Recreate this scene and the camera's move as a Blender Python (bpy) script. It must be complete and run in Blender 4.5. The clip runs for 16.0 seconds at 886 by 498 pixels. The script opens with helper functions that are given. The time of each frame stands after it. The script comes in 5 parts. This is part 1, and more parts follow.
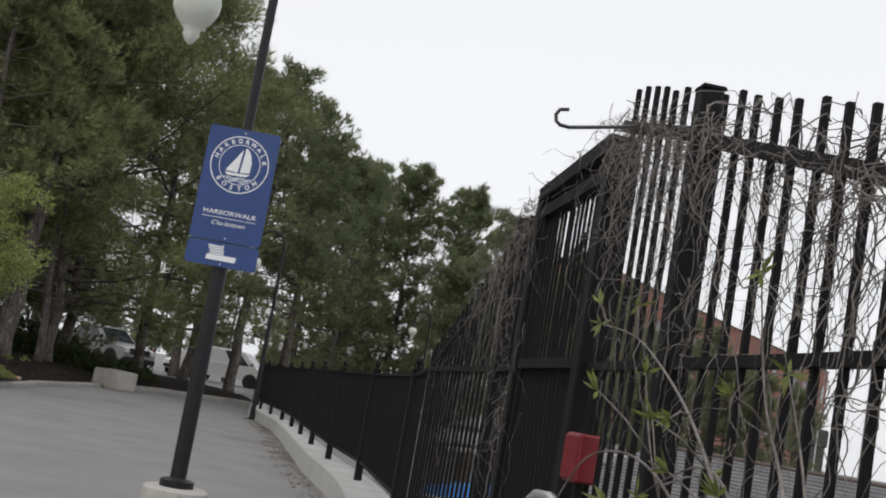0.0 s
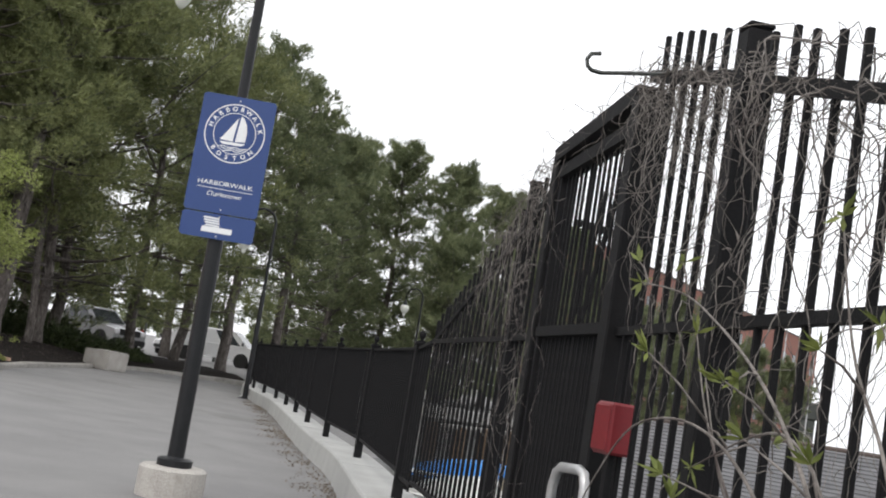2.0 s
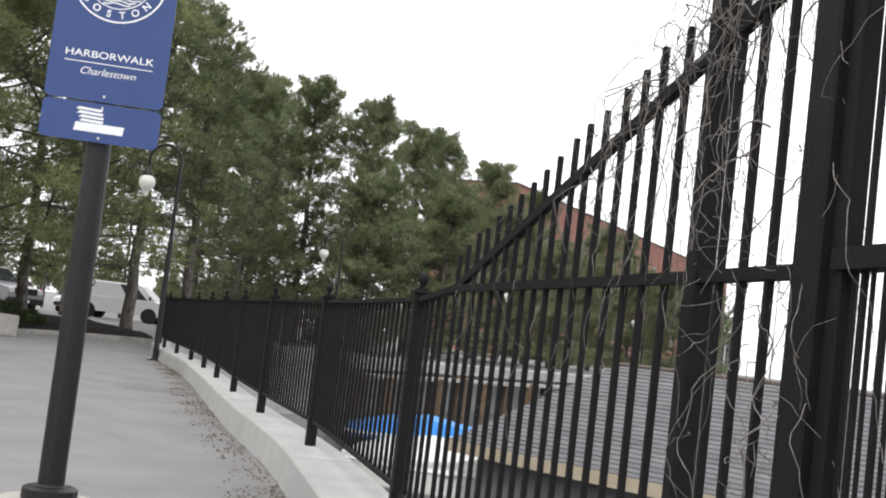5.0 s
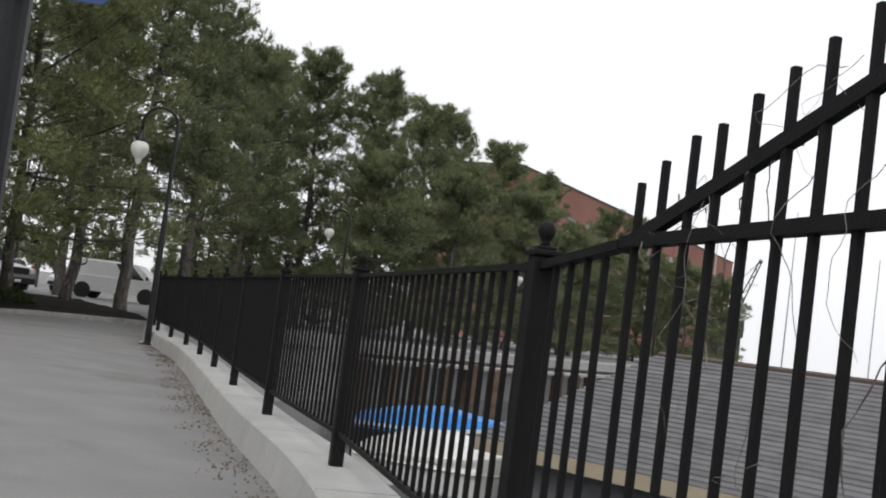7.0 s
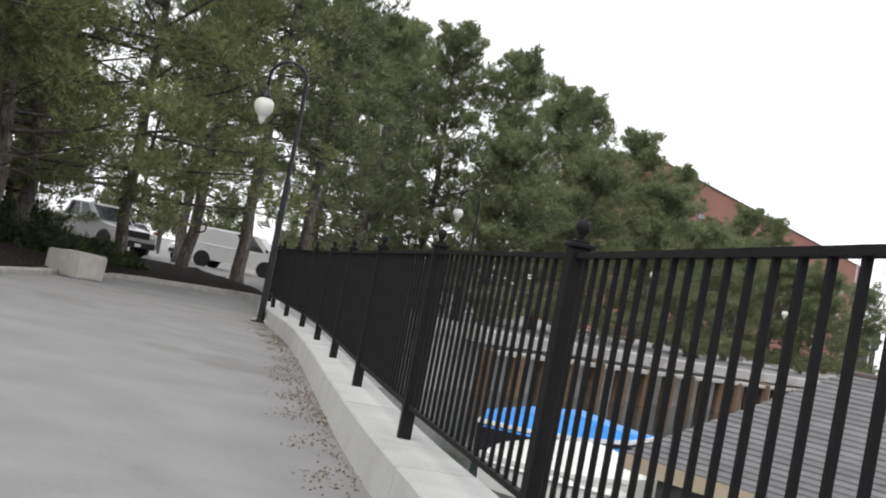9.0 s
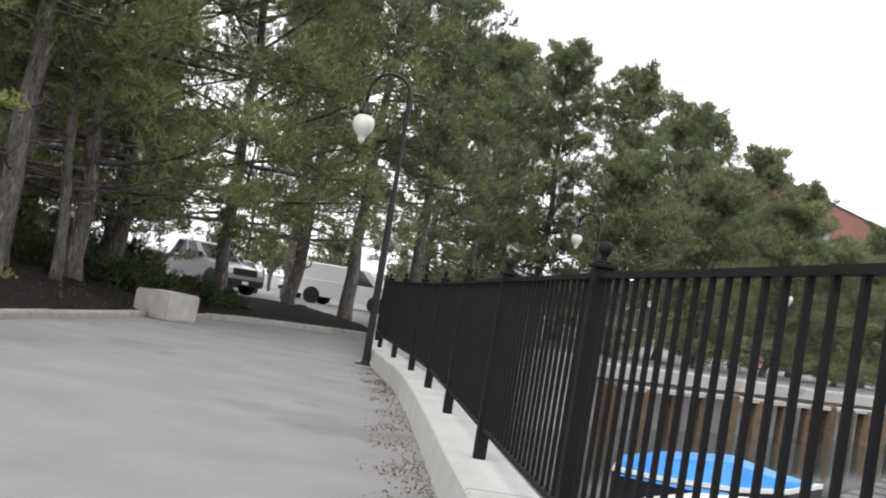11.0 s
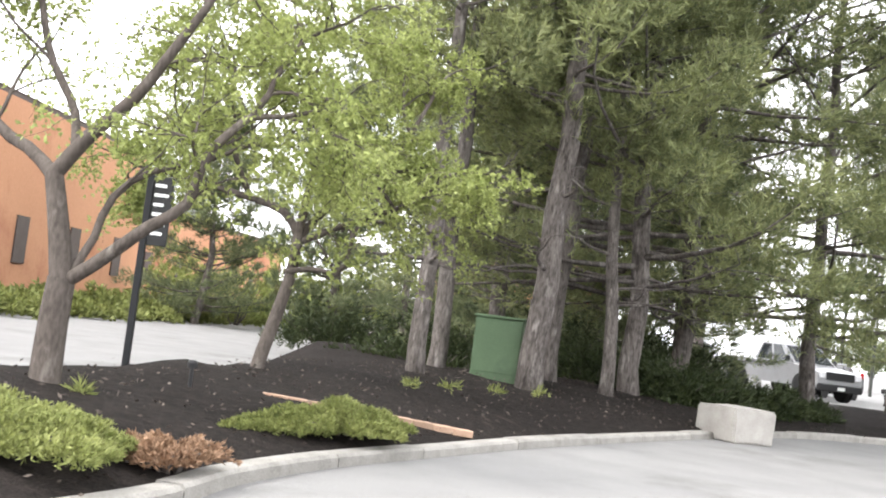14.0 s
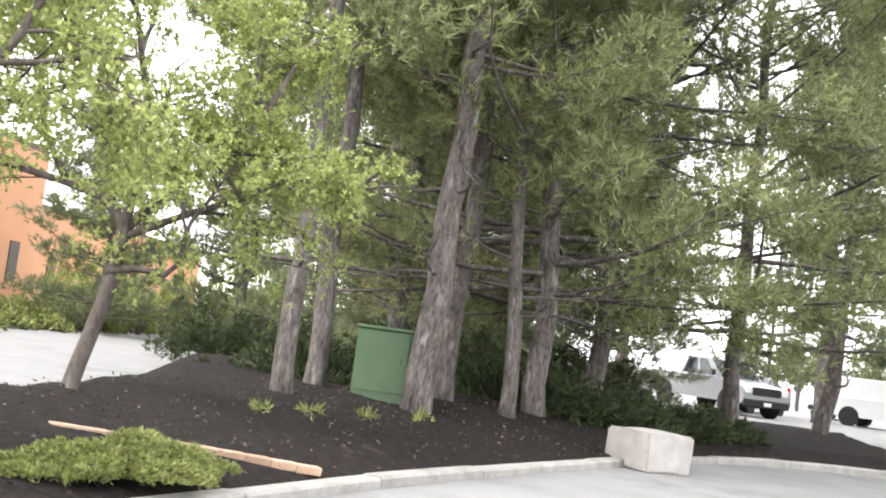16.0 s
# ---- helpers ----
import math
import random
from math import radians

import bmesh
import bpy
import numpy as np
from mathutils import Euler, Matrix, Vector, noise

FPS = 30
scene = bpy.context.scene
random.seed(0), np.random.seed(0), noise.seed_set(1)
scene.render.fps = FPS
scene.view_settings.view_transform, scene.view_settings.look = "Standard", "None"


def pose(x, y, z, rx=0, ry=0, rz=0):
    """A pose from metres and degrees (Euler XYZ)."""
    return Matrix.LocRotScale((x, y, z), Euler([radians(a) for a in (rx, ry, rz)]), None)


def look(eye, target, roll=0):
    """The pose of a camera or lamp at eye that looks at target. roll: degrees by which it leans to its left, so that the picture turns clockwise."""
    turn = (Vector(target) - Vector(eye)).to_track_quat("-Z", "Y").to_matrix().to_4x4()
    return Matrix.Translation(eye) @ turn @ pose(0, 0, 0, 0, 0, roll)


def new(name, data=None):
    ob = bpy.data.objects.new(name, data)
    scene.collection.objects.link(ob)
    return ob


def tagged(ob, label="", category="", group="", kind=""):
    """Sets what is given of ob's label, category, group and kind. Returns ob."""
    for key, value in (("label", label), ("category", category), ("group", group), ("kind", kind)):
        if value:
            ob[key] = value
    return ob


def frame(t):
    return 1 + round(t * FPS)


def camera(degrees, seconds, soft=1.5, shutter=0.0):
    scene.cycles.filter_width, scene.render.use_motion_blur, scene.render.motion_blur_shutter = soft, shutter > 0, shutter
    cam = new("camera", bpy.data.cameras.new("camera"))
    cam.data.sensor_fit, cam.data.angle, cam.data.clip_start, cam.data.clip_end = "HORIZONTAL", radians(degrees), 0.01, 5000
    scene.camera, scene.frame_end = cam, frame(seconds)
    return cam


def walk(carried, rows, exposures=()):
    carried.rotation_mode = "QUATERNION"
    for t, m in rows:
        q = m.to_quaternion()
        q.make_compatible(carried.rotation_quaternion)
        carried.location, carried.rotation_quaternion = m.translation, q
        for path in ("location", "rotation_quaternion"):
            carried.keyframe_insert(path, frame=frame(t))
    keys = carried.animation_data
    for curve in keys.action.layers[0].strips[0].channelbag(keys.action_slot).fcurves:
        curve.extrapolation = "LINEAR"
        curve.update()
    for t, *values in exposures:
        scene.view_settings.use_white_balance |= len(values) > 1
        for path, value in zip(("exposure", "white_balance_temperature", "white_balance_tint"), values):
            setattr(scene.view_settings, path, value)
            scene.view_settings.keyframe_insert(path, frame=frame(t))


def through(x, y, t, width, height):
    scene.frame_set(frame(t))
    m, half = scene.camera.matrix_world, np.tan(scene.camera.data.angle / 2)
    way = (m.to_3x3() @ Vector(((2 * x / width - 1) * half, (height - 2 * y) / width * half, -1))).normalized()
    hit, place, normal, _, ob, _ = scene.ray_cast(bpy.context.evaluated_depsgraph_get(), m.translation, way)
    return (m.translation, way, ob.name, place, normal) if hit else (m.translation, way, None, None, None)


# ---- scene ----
cam = camera(41.0, 16.0, 2.0)
PATH = [
    (0, (0.726, 0.036, 1.039), (0.778, 2.019, 1.293), 10.0),
    (0.5, (0.721, 0.058, 1.036), (0.774, 2.046, 1.253), 9.7),
    (1, (0.722, 0.047, 1.031), (0.78, 2.035, 1.249), 10.7),
    (1.5, (0.677, 0.097, 1.017), (0.724, 2.083, 1.249), 11.9),
    (2, (0.645, 0.298, 0.995), (0.722, 2.284, 1.216), 9.3),
    (2.5, (0.613, 0.664, 1.019), (0.673, 2.655, 1.199), 6.0),
    (3, (0.493, 1.096, 1.001), (0.457, 3.086, 1.194), 8.6),
    (3.5, (0.398, 1.633, 1.003), (0.435, 3.624, 1.192), 9.5),
    (4, (0.349, 2.13, 1.027), (0.423, 4.121, 1.2), 10.1),
    (4.5, (0.271, 2.715, 1.035), (0.421, 4.703, 1.196), 8.2),
    (5, (0.318, 3.175, 1.04), (0.562, 5.154, 1.189), 6.8),
    (5.2, (0.317, 3.341, 1.045), (0.573, 5.319, 1.185), 8.4),
    (7.3, (0.207, 5.795, 1.004), (0.454, 7.776, 1.12), 7.3),
    (7.5, (0.201, 6.077, 1.018), (0.471, 8.056, 1.111), 8.4),
    (8, (0.108, 6.684, 1.007), (0.274, 8.675, 1.1), 8.2),
    (8.5, (0.065, 7.282, 0.985), (0.197, 9.276, 1.063), 9.1),
    (9, (0.014, 7.847, 0.994), (0.069, 9.845, 1.064), 10.9),
    (9.2, (-0.034, 8.128, 0.991), (-0.022, 10.127, 1.032), 10.9),
    (11.3, (-0.142, 10.464, 1.014), (-0.355, 12.451, 1.107), 8.6),
    (11.5, (-0.191, 10.758, 1.011), (-0.499, 12.732, 1.096), 8.7),
    (12, (-0.301, 11.489, 1.057), (-0.736, 13.44, 1.112), 7.6),
    (12.5, (-0.347, 12.052, 1.091), (-0.93, 13.963, 1.189), 8.2),
    (13, (-0.627, 12.579, 1.097), (-1.437, 14.404, 1.223), 9.1),
    (13.5, (-0.695, 13.047, 1.1), (-1.674, 14.787, 1.216), 7.4),
    (14, (-0.738, 13.446, 1.099), (-1.809, 15.131, 1.219), 7.3),
    (14.5, (-0.685, 13.869, 1.136), (-1.796, 15.528, 1.261), 6.8),
    (15, (-0.96, 14.377, 1.188), (-2.032, 16.059, 1.327), 8.0),
    (15.5, (-1.078, 14.834, 1.186), (-2.143, 16.52, 1.332), 8.9),
    (16, (-1.176, 15.371, 1.197), (-2.154, 17.109, 1.349), 7.7),
]
walk(cam, [(t, look(eye, target, roll)) for t, eye, target, roll in PATH],
     exposures=[(0, -0.6), (1, -0.15), (2, -0.1), (3, 0.3), (4, -0.1), (5, 0.2), (7.5, -0.5), (8, -0.25), (9, 0.1), (11.5, 0.4), (12.5, 0.8), (13.5, 1.35), (14.5, 1.5), (16, 1.65)])

# ---- light: bright overcast sky ----
SUN_ELEVATION, SUN_TURN = 48, 205
world = bpy.data.worlds.new("overcast")
scene.world = world
world.use_nodes = True
wn = world.node_tree.nodes
wn.clear()
sky = wn.new("ShaderNodeTexSky")
sky.sky_type, sky.sun_disc = "NISHITA", False
sky.sun_elevation, sky.sun_rotation = radians(SUN_ELEVATION), radians(SUN_TURN)
sky.air_density, sky.dust_density, sky.ozone_density = 1.0, 4.0, 1.0
grey = wn.new("ShaderNodeHueSaturation")
grey.inputs["Saturation"].default_value = 0.12
veil = wn.new("ShaderNodeMixRGB")
veil.inputs[0].default_value = 0.75
veil.inputs[2].default_value = (9.5, 9.6, 9.9, 1)
back = wn.new("ShaderNodeBackground")
back.inputs["Strength"].default_value = 0.172
wout = wn.new("ShaderNodeOutputWorld")
wl = world.node_tree.links
wl.new(sky.outputs[0], grey.inputs["Color"])
wl.new(grey.outputs[0], veil.inputs[1])
wl.new(veil.outputs[0], back.inputs[0])
wl.new(back.outputs[0], wout.inputs[0])

lamp = bpy.data.lights.new("sun", "SUN")
lamp.energy, lamp.angle, lamp.color = 1.2, radians(20), (1.0, 0.96, 0.9)
sun = new("sun", lamp)
sun.rotation_euler = (radians(90 - SUN_ELEVATION), 0, radians(180 - SUN_TURN))


# ---- materials ----
def material(name, dark, light, scale=4.0, rough=0.8, bump=0.3, fine=60.0, metal=0.0, spec=0.4, coords="Object",
             jitter=0.0, stain=None, stain_scale=0.6, stain_at=0.55, through=0.0, island=0.0, stretch=1.0):
    """Two tones mixed by coarse and fine noise, with fine relief; stain is a third colour in patches."""
    m = bpy.data.materials.new(name)
    m.use_nodes = True
    n, l = m.node_tree.nodes, m.node_tree.links
    b = n["Principled BSDF"]
    b.inputs["Roughness"].default_value, b.inputs["Metallic"].default_value = rough, metal
    b.inputs["Specular IOR Level"].default_value = spec
    tc = n.new("ShaderNodeTexCoord")
    place = tc.outputs["Object"]
    if coords == "World":
        place = n.new("ShaderNodeNewGeometry").outputs["Position"]
    if stretch != 1.0:
        grain = n.new("ShaderNodeMapping")
        grain.inputs["Scale"].default_value = (1, 1, 1 / stretch)
        l.new(place, grain.inputs["Vector"])
        place = grain.outputs[0]
    coarse = n.new("ShaderNodeTexNoise")
    coarse.inputs["Scale"].default_value, coarse.inputs["Detail"].default_value = scale, 5
    small = n.new("ShaderNodeTexNoise")
    small.inputs["Scale"].default_value, small.inputs["Detail"].default_value = fine, 3
    l.new(place, coarse.inputs["Vector"])
    l.new(place, small.inputs["Vector"])
    add = n.new("ShaderNodeMath")
    add.operation = "MULTIPLY_ADD"
    add.inputs[1].default_value = 0.5
    half = n.new("ShaderNodeMath")
    half.operation = "MULTIPLY"
    half.inputs[1].default_value = 0.5
    l.new(small.outputs["Fac"], half.inputs[0])
    l.new(coarse.outputs["Fac"], add.inputs[0])
    l.new(half.outputs[0], add.inputs[2])
    ramp = n.new("ShaderNodeMapRange")
    ramp.inputs[1].default_value, ramp.inputs[2].default_value = 0.35, 0.65
    l.new(add.outputs[0], ramp.inputs[0])
    mix = n.new("ShaderNodeMixRGB")
    mix.inputs[1].default_value, mix.inputs[2].default_value = (*dark, 1), (*light, 1)
    l.new(ramp.outputs[0], mix.inputs[0])
    colour = mix.outputs[0]
    if stain:
        patch = n.new("ShaderNodeTexNoise")
        patch.inputs["Scale"].default_value, patch.inputs["Detail"].default_value = stain_scale, 6
        patch.inputs["Roughness"].default_value = 0.65
        l.new(place, patch.inputs["Vector"])
        pr = n.new("ShaderNodeMapRange")
        pr.inputs[1].default_value, pr.inputs[2].default_value = stain_at, stain_at + 0.13
        l.new(patch.outputs["Fac"], pr.inputs[0])
        over = n.new("ShaderNodeMixRGB")
        over.inputs[2].default_value = (*stain, 1)
        l.new(pr.outputs[0], over.inputs[0])
        l.new(colour, over.inputs[1])
        colour = over.outputs[0]
    if jitter or island:
        hsv = n.new("ShaderNodeHueSaturation")
        which = n.new("ShaderNodeNewGeometry").outputs["Random Per Island"] if island else n.new("ShaderNodeObjectInfo").outputs["Random"]
        r = n.new("ShaderNodeMapRange")
        j = island or jitter
        r.inputs[3].default_value, r.inputs[4].default_value = 1 - j, 1 + j
        l.new(which, r.inputs[0])
        l.new(r.outputs[0], hsv.inputs["Value"])
        l.new(colour, hsv.inputs["Color"])
        colour = hsv.outputs[0]
    l.new(colour, b.inputs["Base Color"])
    if bump:
        bp = n.new("ShaderNodeBump")
        bp.inputs["Strength"].default_value, bp.inputs["Distance"].default_value = bump, 0.02
        l.new(add.outputs[0], bp.inputs["Height"])
        l.new(bp.outputs[0], b.inputs["Normal"])
    if through:
        tl = n.new("ShaderNodeBsdfTranslucent")
        l.new(colour, tl.inputs["Color"])
        ms = n.new("ShaderNodeMixShader")
        ms.inputs[0].default_value = through
        l.new(b.outputs[0], ms.inputs[1])
        l.new(tl.outputs[0], ms.inputs[2])
        l.new(ms.outputs[0], n["Material Output"].inputs["Surface"])
    return m


ASPHALT = material("asphalt", (0.165, 0.161, 0.161), (0.222, 0.218, 0.214), 1.2, 0.88, 0.35, 90, coords="World", stain=(0.13, 0.126, 0.122), stain_scale=0.35, stain_at=0.58)
MULCH = material("bark mulch", (0.007, 0.006, 0.0055), (0.026, 0.021, 0.019), 11, 0.95, 1.0, 50, coords="World", stain=(0.04, 0.032, 0.028), stain_scale=2.2, stain_at=0.62, spec=0.08)
CONCRETE = material("concrete", (0.3, 0.3, 0.29), (0.4, 0.4, 0.387), 2.5, 0.85, 0.25, 70, coords="World", jitter=0.05, stain=(0.26, 0.255, 0.245), stain_scale=1.1, stain_at=0.6)
GRANITE = material("granite", (0.3, 0.28, 0.26), (0.44, 0.42, 0.39), 5, 0.85, 0.6, 80, jitter=0.1, stain=(0.2, 0.18, 0.15), stain_scale=2.5, stain_at=0.6)
KERBSTONE = material("weathered kerb granite", (0.2, 0.19, 0.175), (0.33, 0.315, 0.29), 6, 0.9, 0.6, 80, jitter=0.12, stain=(0.14, 0.13, 0.115), stain_scale=2.0, stain_at=0.58)
QUAY = material("weathered quay concrete", (0.3, 0.29, 0.28), (0.42, 0.41, 0.4), 0.8, 0.9, 0.4, 20, coords="World", stain=(0.2, 0.19, 0.17), stain_scale=0.3)
BLACK = material("black fence paint", (0.005, 0.005, 0.006), (0.01, 0.0095, 0.01), 12, 0.62, 0.15, 120, spec=0.15, stain=(0.02, 0.015, 0.013), stain_scale=6, stain_at=0.68)
POLE = material("black lamp paint", (0.007, 0.008, 0.009), (0.013, 0.013, 0.015), 6, 0.42, 0.1, 90, spec=0.3)
OLDPOLE = material("faded dark green paint", (0.03, 0.034, 0.03), (0.055, 0.058, 0.052), 8, 0.5, 0.1, 90)
RED = material("red enamel", (0.12, 0.006, 0.01), (0.165, 0.008, 0.013), 5, 0.45, 0.05, 60)
GALV = material("galvanised steel", (0.42, 0.42, 0.42), (0.55, 0.55, 0.55), 12, 0.4, 0.05, 80, metal=0.7)
BLUE = material("blue sign face", (0.022, 0.05, 0.165), (0.027, 0.058, 0.185), 3, 0.45, 0.03, 60)
WHITE = material("white sign vinyl", (0.68, 0.69, 0.7), (0.76, 0.77, 0.78), 5, 0.5, 0.0, 50)
BARK = material("pine bark", (0.04, 0.034, 0.031), (0.17, 0.15, 0.138), 14, 0.95, 1.0, 45, stain=(0.27, 0.245, 0.23), stain_scale=9, stain_at=0.56, spec=0.15, stretch=3.5)
BARK2 = material("smooth grey bark", (0.0558, 0.0465, 0.0409), (0.124, 0.105, 0.093), 7, 0.9, 0.6, 40, stain=(0.19, 0.17, 0.15), stain_scale=5, stain_at=0.57, spec=0.15, stretch=2.5)
NEEDLE = material("pine needles", (0.095, 0.115, 0.052), (0.29, 0.31, 0.135), 1.6, 0.55, 0, 9, through=0.25, island=0.3, stain=(0.24, 0.27, 0.1), stain_scale=0.8, stain_at=0.6, spec=0.3)
NEEDLE2 = material("far pine needles", (0.105, 0.13, 0.07), (0.24, 0.265, 0.14), 0.9, 0.6, 0, 5, through=0.3, island=0.3, spec=0.2)
LEAF = material("young leaves", (0.2, 0.24, 0.07), (0.38, 0.42, 0.16), 2.0, 0.55, 0, 20, through=0.45, island=0.3, spec=0.25)
JUNIPER = material("dark juniper", (0.022, 0.034, 0.014), (0.06, 0.075, 0.028), 2.2, 0.6, 0, 20, through=0.2, island=0.4, spec=0.25)
CREEPER = material("creeping juniper", (0.13, 0.155, 0.045), (0.29, 0.31, 0.115), 2.5, 0.6, 0, 20, through=0.25, island=0.35, spec=0.2)
DRY = material("dead juniper", (0.16, 0.09, 0.05), (0.3, 0.19, 0.12), 3, 0.8, 0, 20, island=0.3)
LITTER = material("dry leaf litter", (0.13, 0.105, 0.08), (0.25, 0.21, 0.165), 8, 0.9, 0, 40, island=0.4)
CHIP = material("dry bark chips", (0.03, 0.024, 0.02), (0.13, 0.11, 0.095), 8, 0.9, 0, 40, island=0.5, spec=0.1)
VINE = material("dead vine", (0.1, 0.088, 0.08), (0.27, 0.245, 0.225), 20, 0.9, 0.3, 90, stain=(0.07, 0.055, 0.05), stain_scale=3, stain_at=0.5)
VINELEAF = material("shrub leaves", (0.12, 0.15, 0.035), (0.22, 0.25, 0.07), 6, 0.5, 0, 30, through=0.4, island=0.25)
GREENBOX = material("green cabinet paint", (0.05, 0.084, 0.043), (0.066, 0.106, 0.055), 2, 0.55, 0.05, 60, stain=(0.045, 0.075, 0.04), stain_scale=1.5)
SHINGLE = material("grey shingle", (0.115, 0.115, 0.122), (0.165, 0.165, 0.17), 3, 0.9, 0.4, 60, jitter=0.14)
FASCIA = material("beige fascia", (0.33, 0.28, 0.2), (0.42, 0.36, 0.27), 2, 0.7, 0.1, 60)
TIMBER = material("wet timber pile", (0.06, 0.04, 0.026), (0.15, 0.1, 0.06), 4, 0.85, 0.6, 40, jitter=0.2, coords="World")
DECK = material("grey deck boards", (0.3, 0.29, 0.27), (0.4, 0.39, 0.37), 1.5, 0.85, 0.2, 30, coords="World")
TARP = material("blue tarpaulin", (0.015, 0.16, 0.5), (0.03, 0.24, 0.65), 2, 0.4, 0.4, 12)
HULL = material("dark hull", (0.012, 0.014, 0.02), (0.02, 0.022, 0.03), 3, 0.3, 0.0, 40)
GEL = material("white gelcoat", (0.62, 0.62, 0.6), (0.72, 0.72, 0.7), 3, 0.3, 0.0, 40)
BRICK = material("orange brick wall", (0.47, 0.235, 0.13), (0.55, 0.285, 0.165), 0.35, 0.9, 0.2, 12, coords="World", stain=(0.38, 0.16, 0.09), stain_scale=0.2)
BRICK2 = material("red brick wall", (0.24, 0.11, 0.085), (0.3, 0.14, 0.11), 0.2, 0.9, 0.2, 8, coords="World")
ROOFEDGE = material("dark coping", (0.07, 0.05, 0.045), (0.1, 0.08, 0.07), 2, 0.7, 0.0, 20)
EDGING = material("brick edging", (0.3, 0.19, 0.13), (0.42, 0.29, 0.21), 8, 0.9, 0.4, 60, jitter=0.2)
CARWHITE = material("white car paint", (0.7, 0.7, 0.7), (0.76, 0.76, 0.76), 2, 0.25, 0.0, 30, spec=0.5)
CARSILVER = material("silver car paint", (0.34, 0.34, 0.35), (0.4, 0.4, 0.41), 2, 0.25, 0.0, 30, metal=0.15)
CARDARK = material("dark car paint", (0.02, 0.022, 0.028), (0.03, 0.032, 0.04), 2, 0.25, 0.0, 30)
TRIM = material("black plastic", (0.012, 0.012, 0.013), (0.02, 0.02, 0.021), 8, 0.55, 0.1, 60)
RUBBER = material("tyre rubber", (0.015, 0.015, 0.015), (0.028, 0.027, 0.026), 9, 0.85, 0.3, 60)
RIM = material("alloy rim", (0.35, 0.35, 0.36), (0.45, 0.45, 0.46), 6, 0.35, 0.0, 50, metal=0.8)
GLASS = material("dark window glass", (0.02, 0.024, 0.028), (0.03, 0.034, 0.038), 2, 0.06, 0.0, 20, spec=0.6)
LENS = material("headlight lens", (0.6, 0.6, 0.62), (0.7, 0.7, 0.72), 9, 0.15, 0.0, 50)
TAIL = material("tail light", (0.35, 0.02, 0.02), (0.42, 0.03, 0.03), 9, 0.2, 0.0, 50)
GLOBE = material("milky lamp globe", (0.72, 0.73, 0.68), (0.8, 0.81, 0.76), 6, 0.25, 0.0, 40, through=0.35)

WATER = material("harbour water", (0.03, 0.04, 0.04), (0.045, 0.055, 0.055), 0.5, 0.08, 0.25, 2.5, coords="World", spec=0.5)


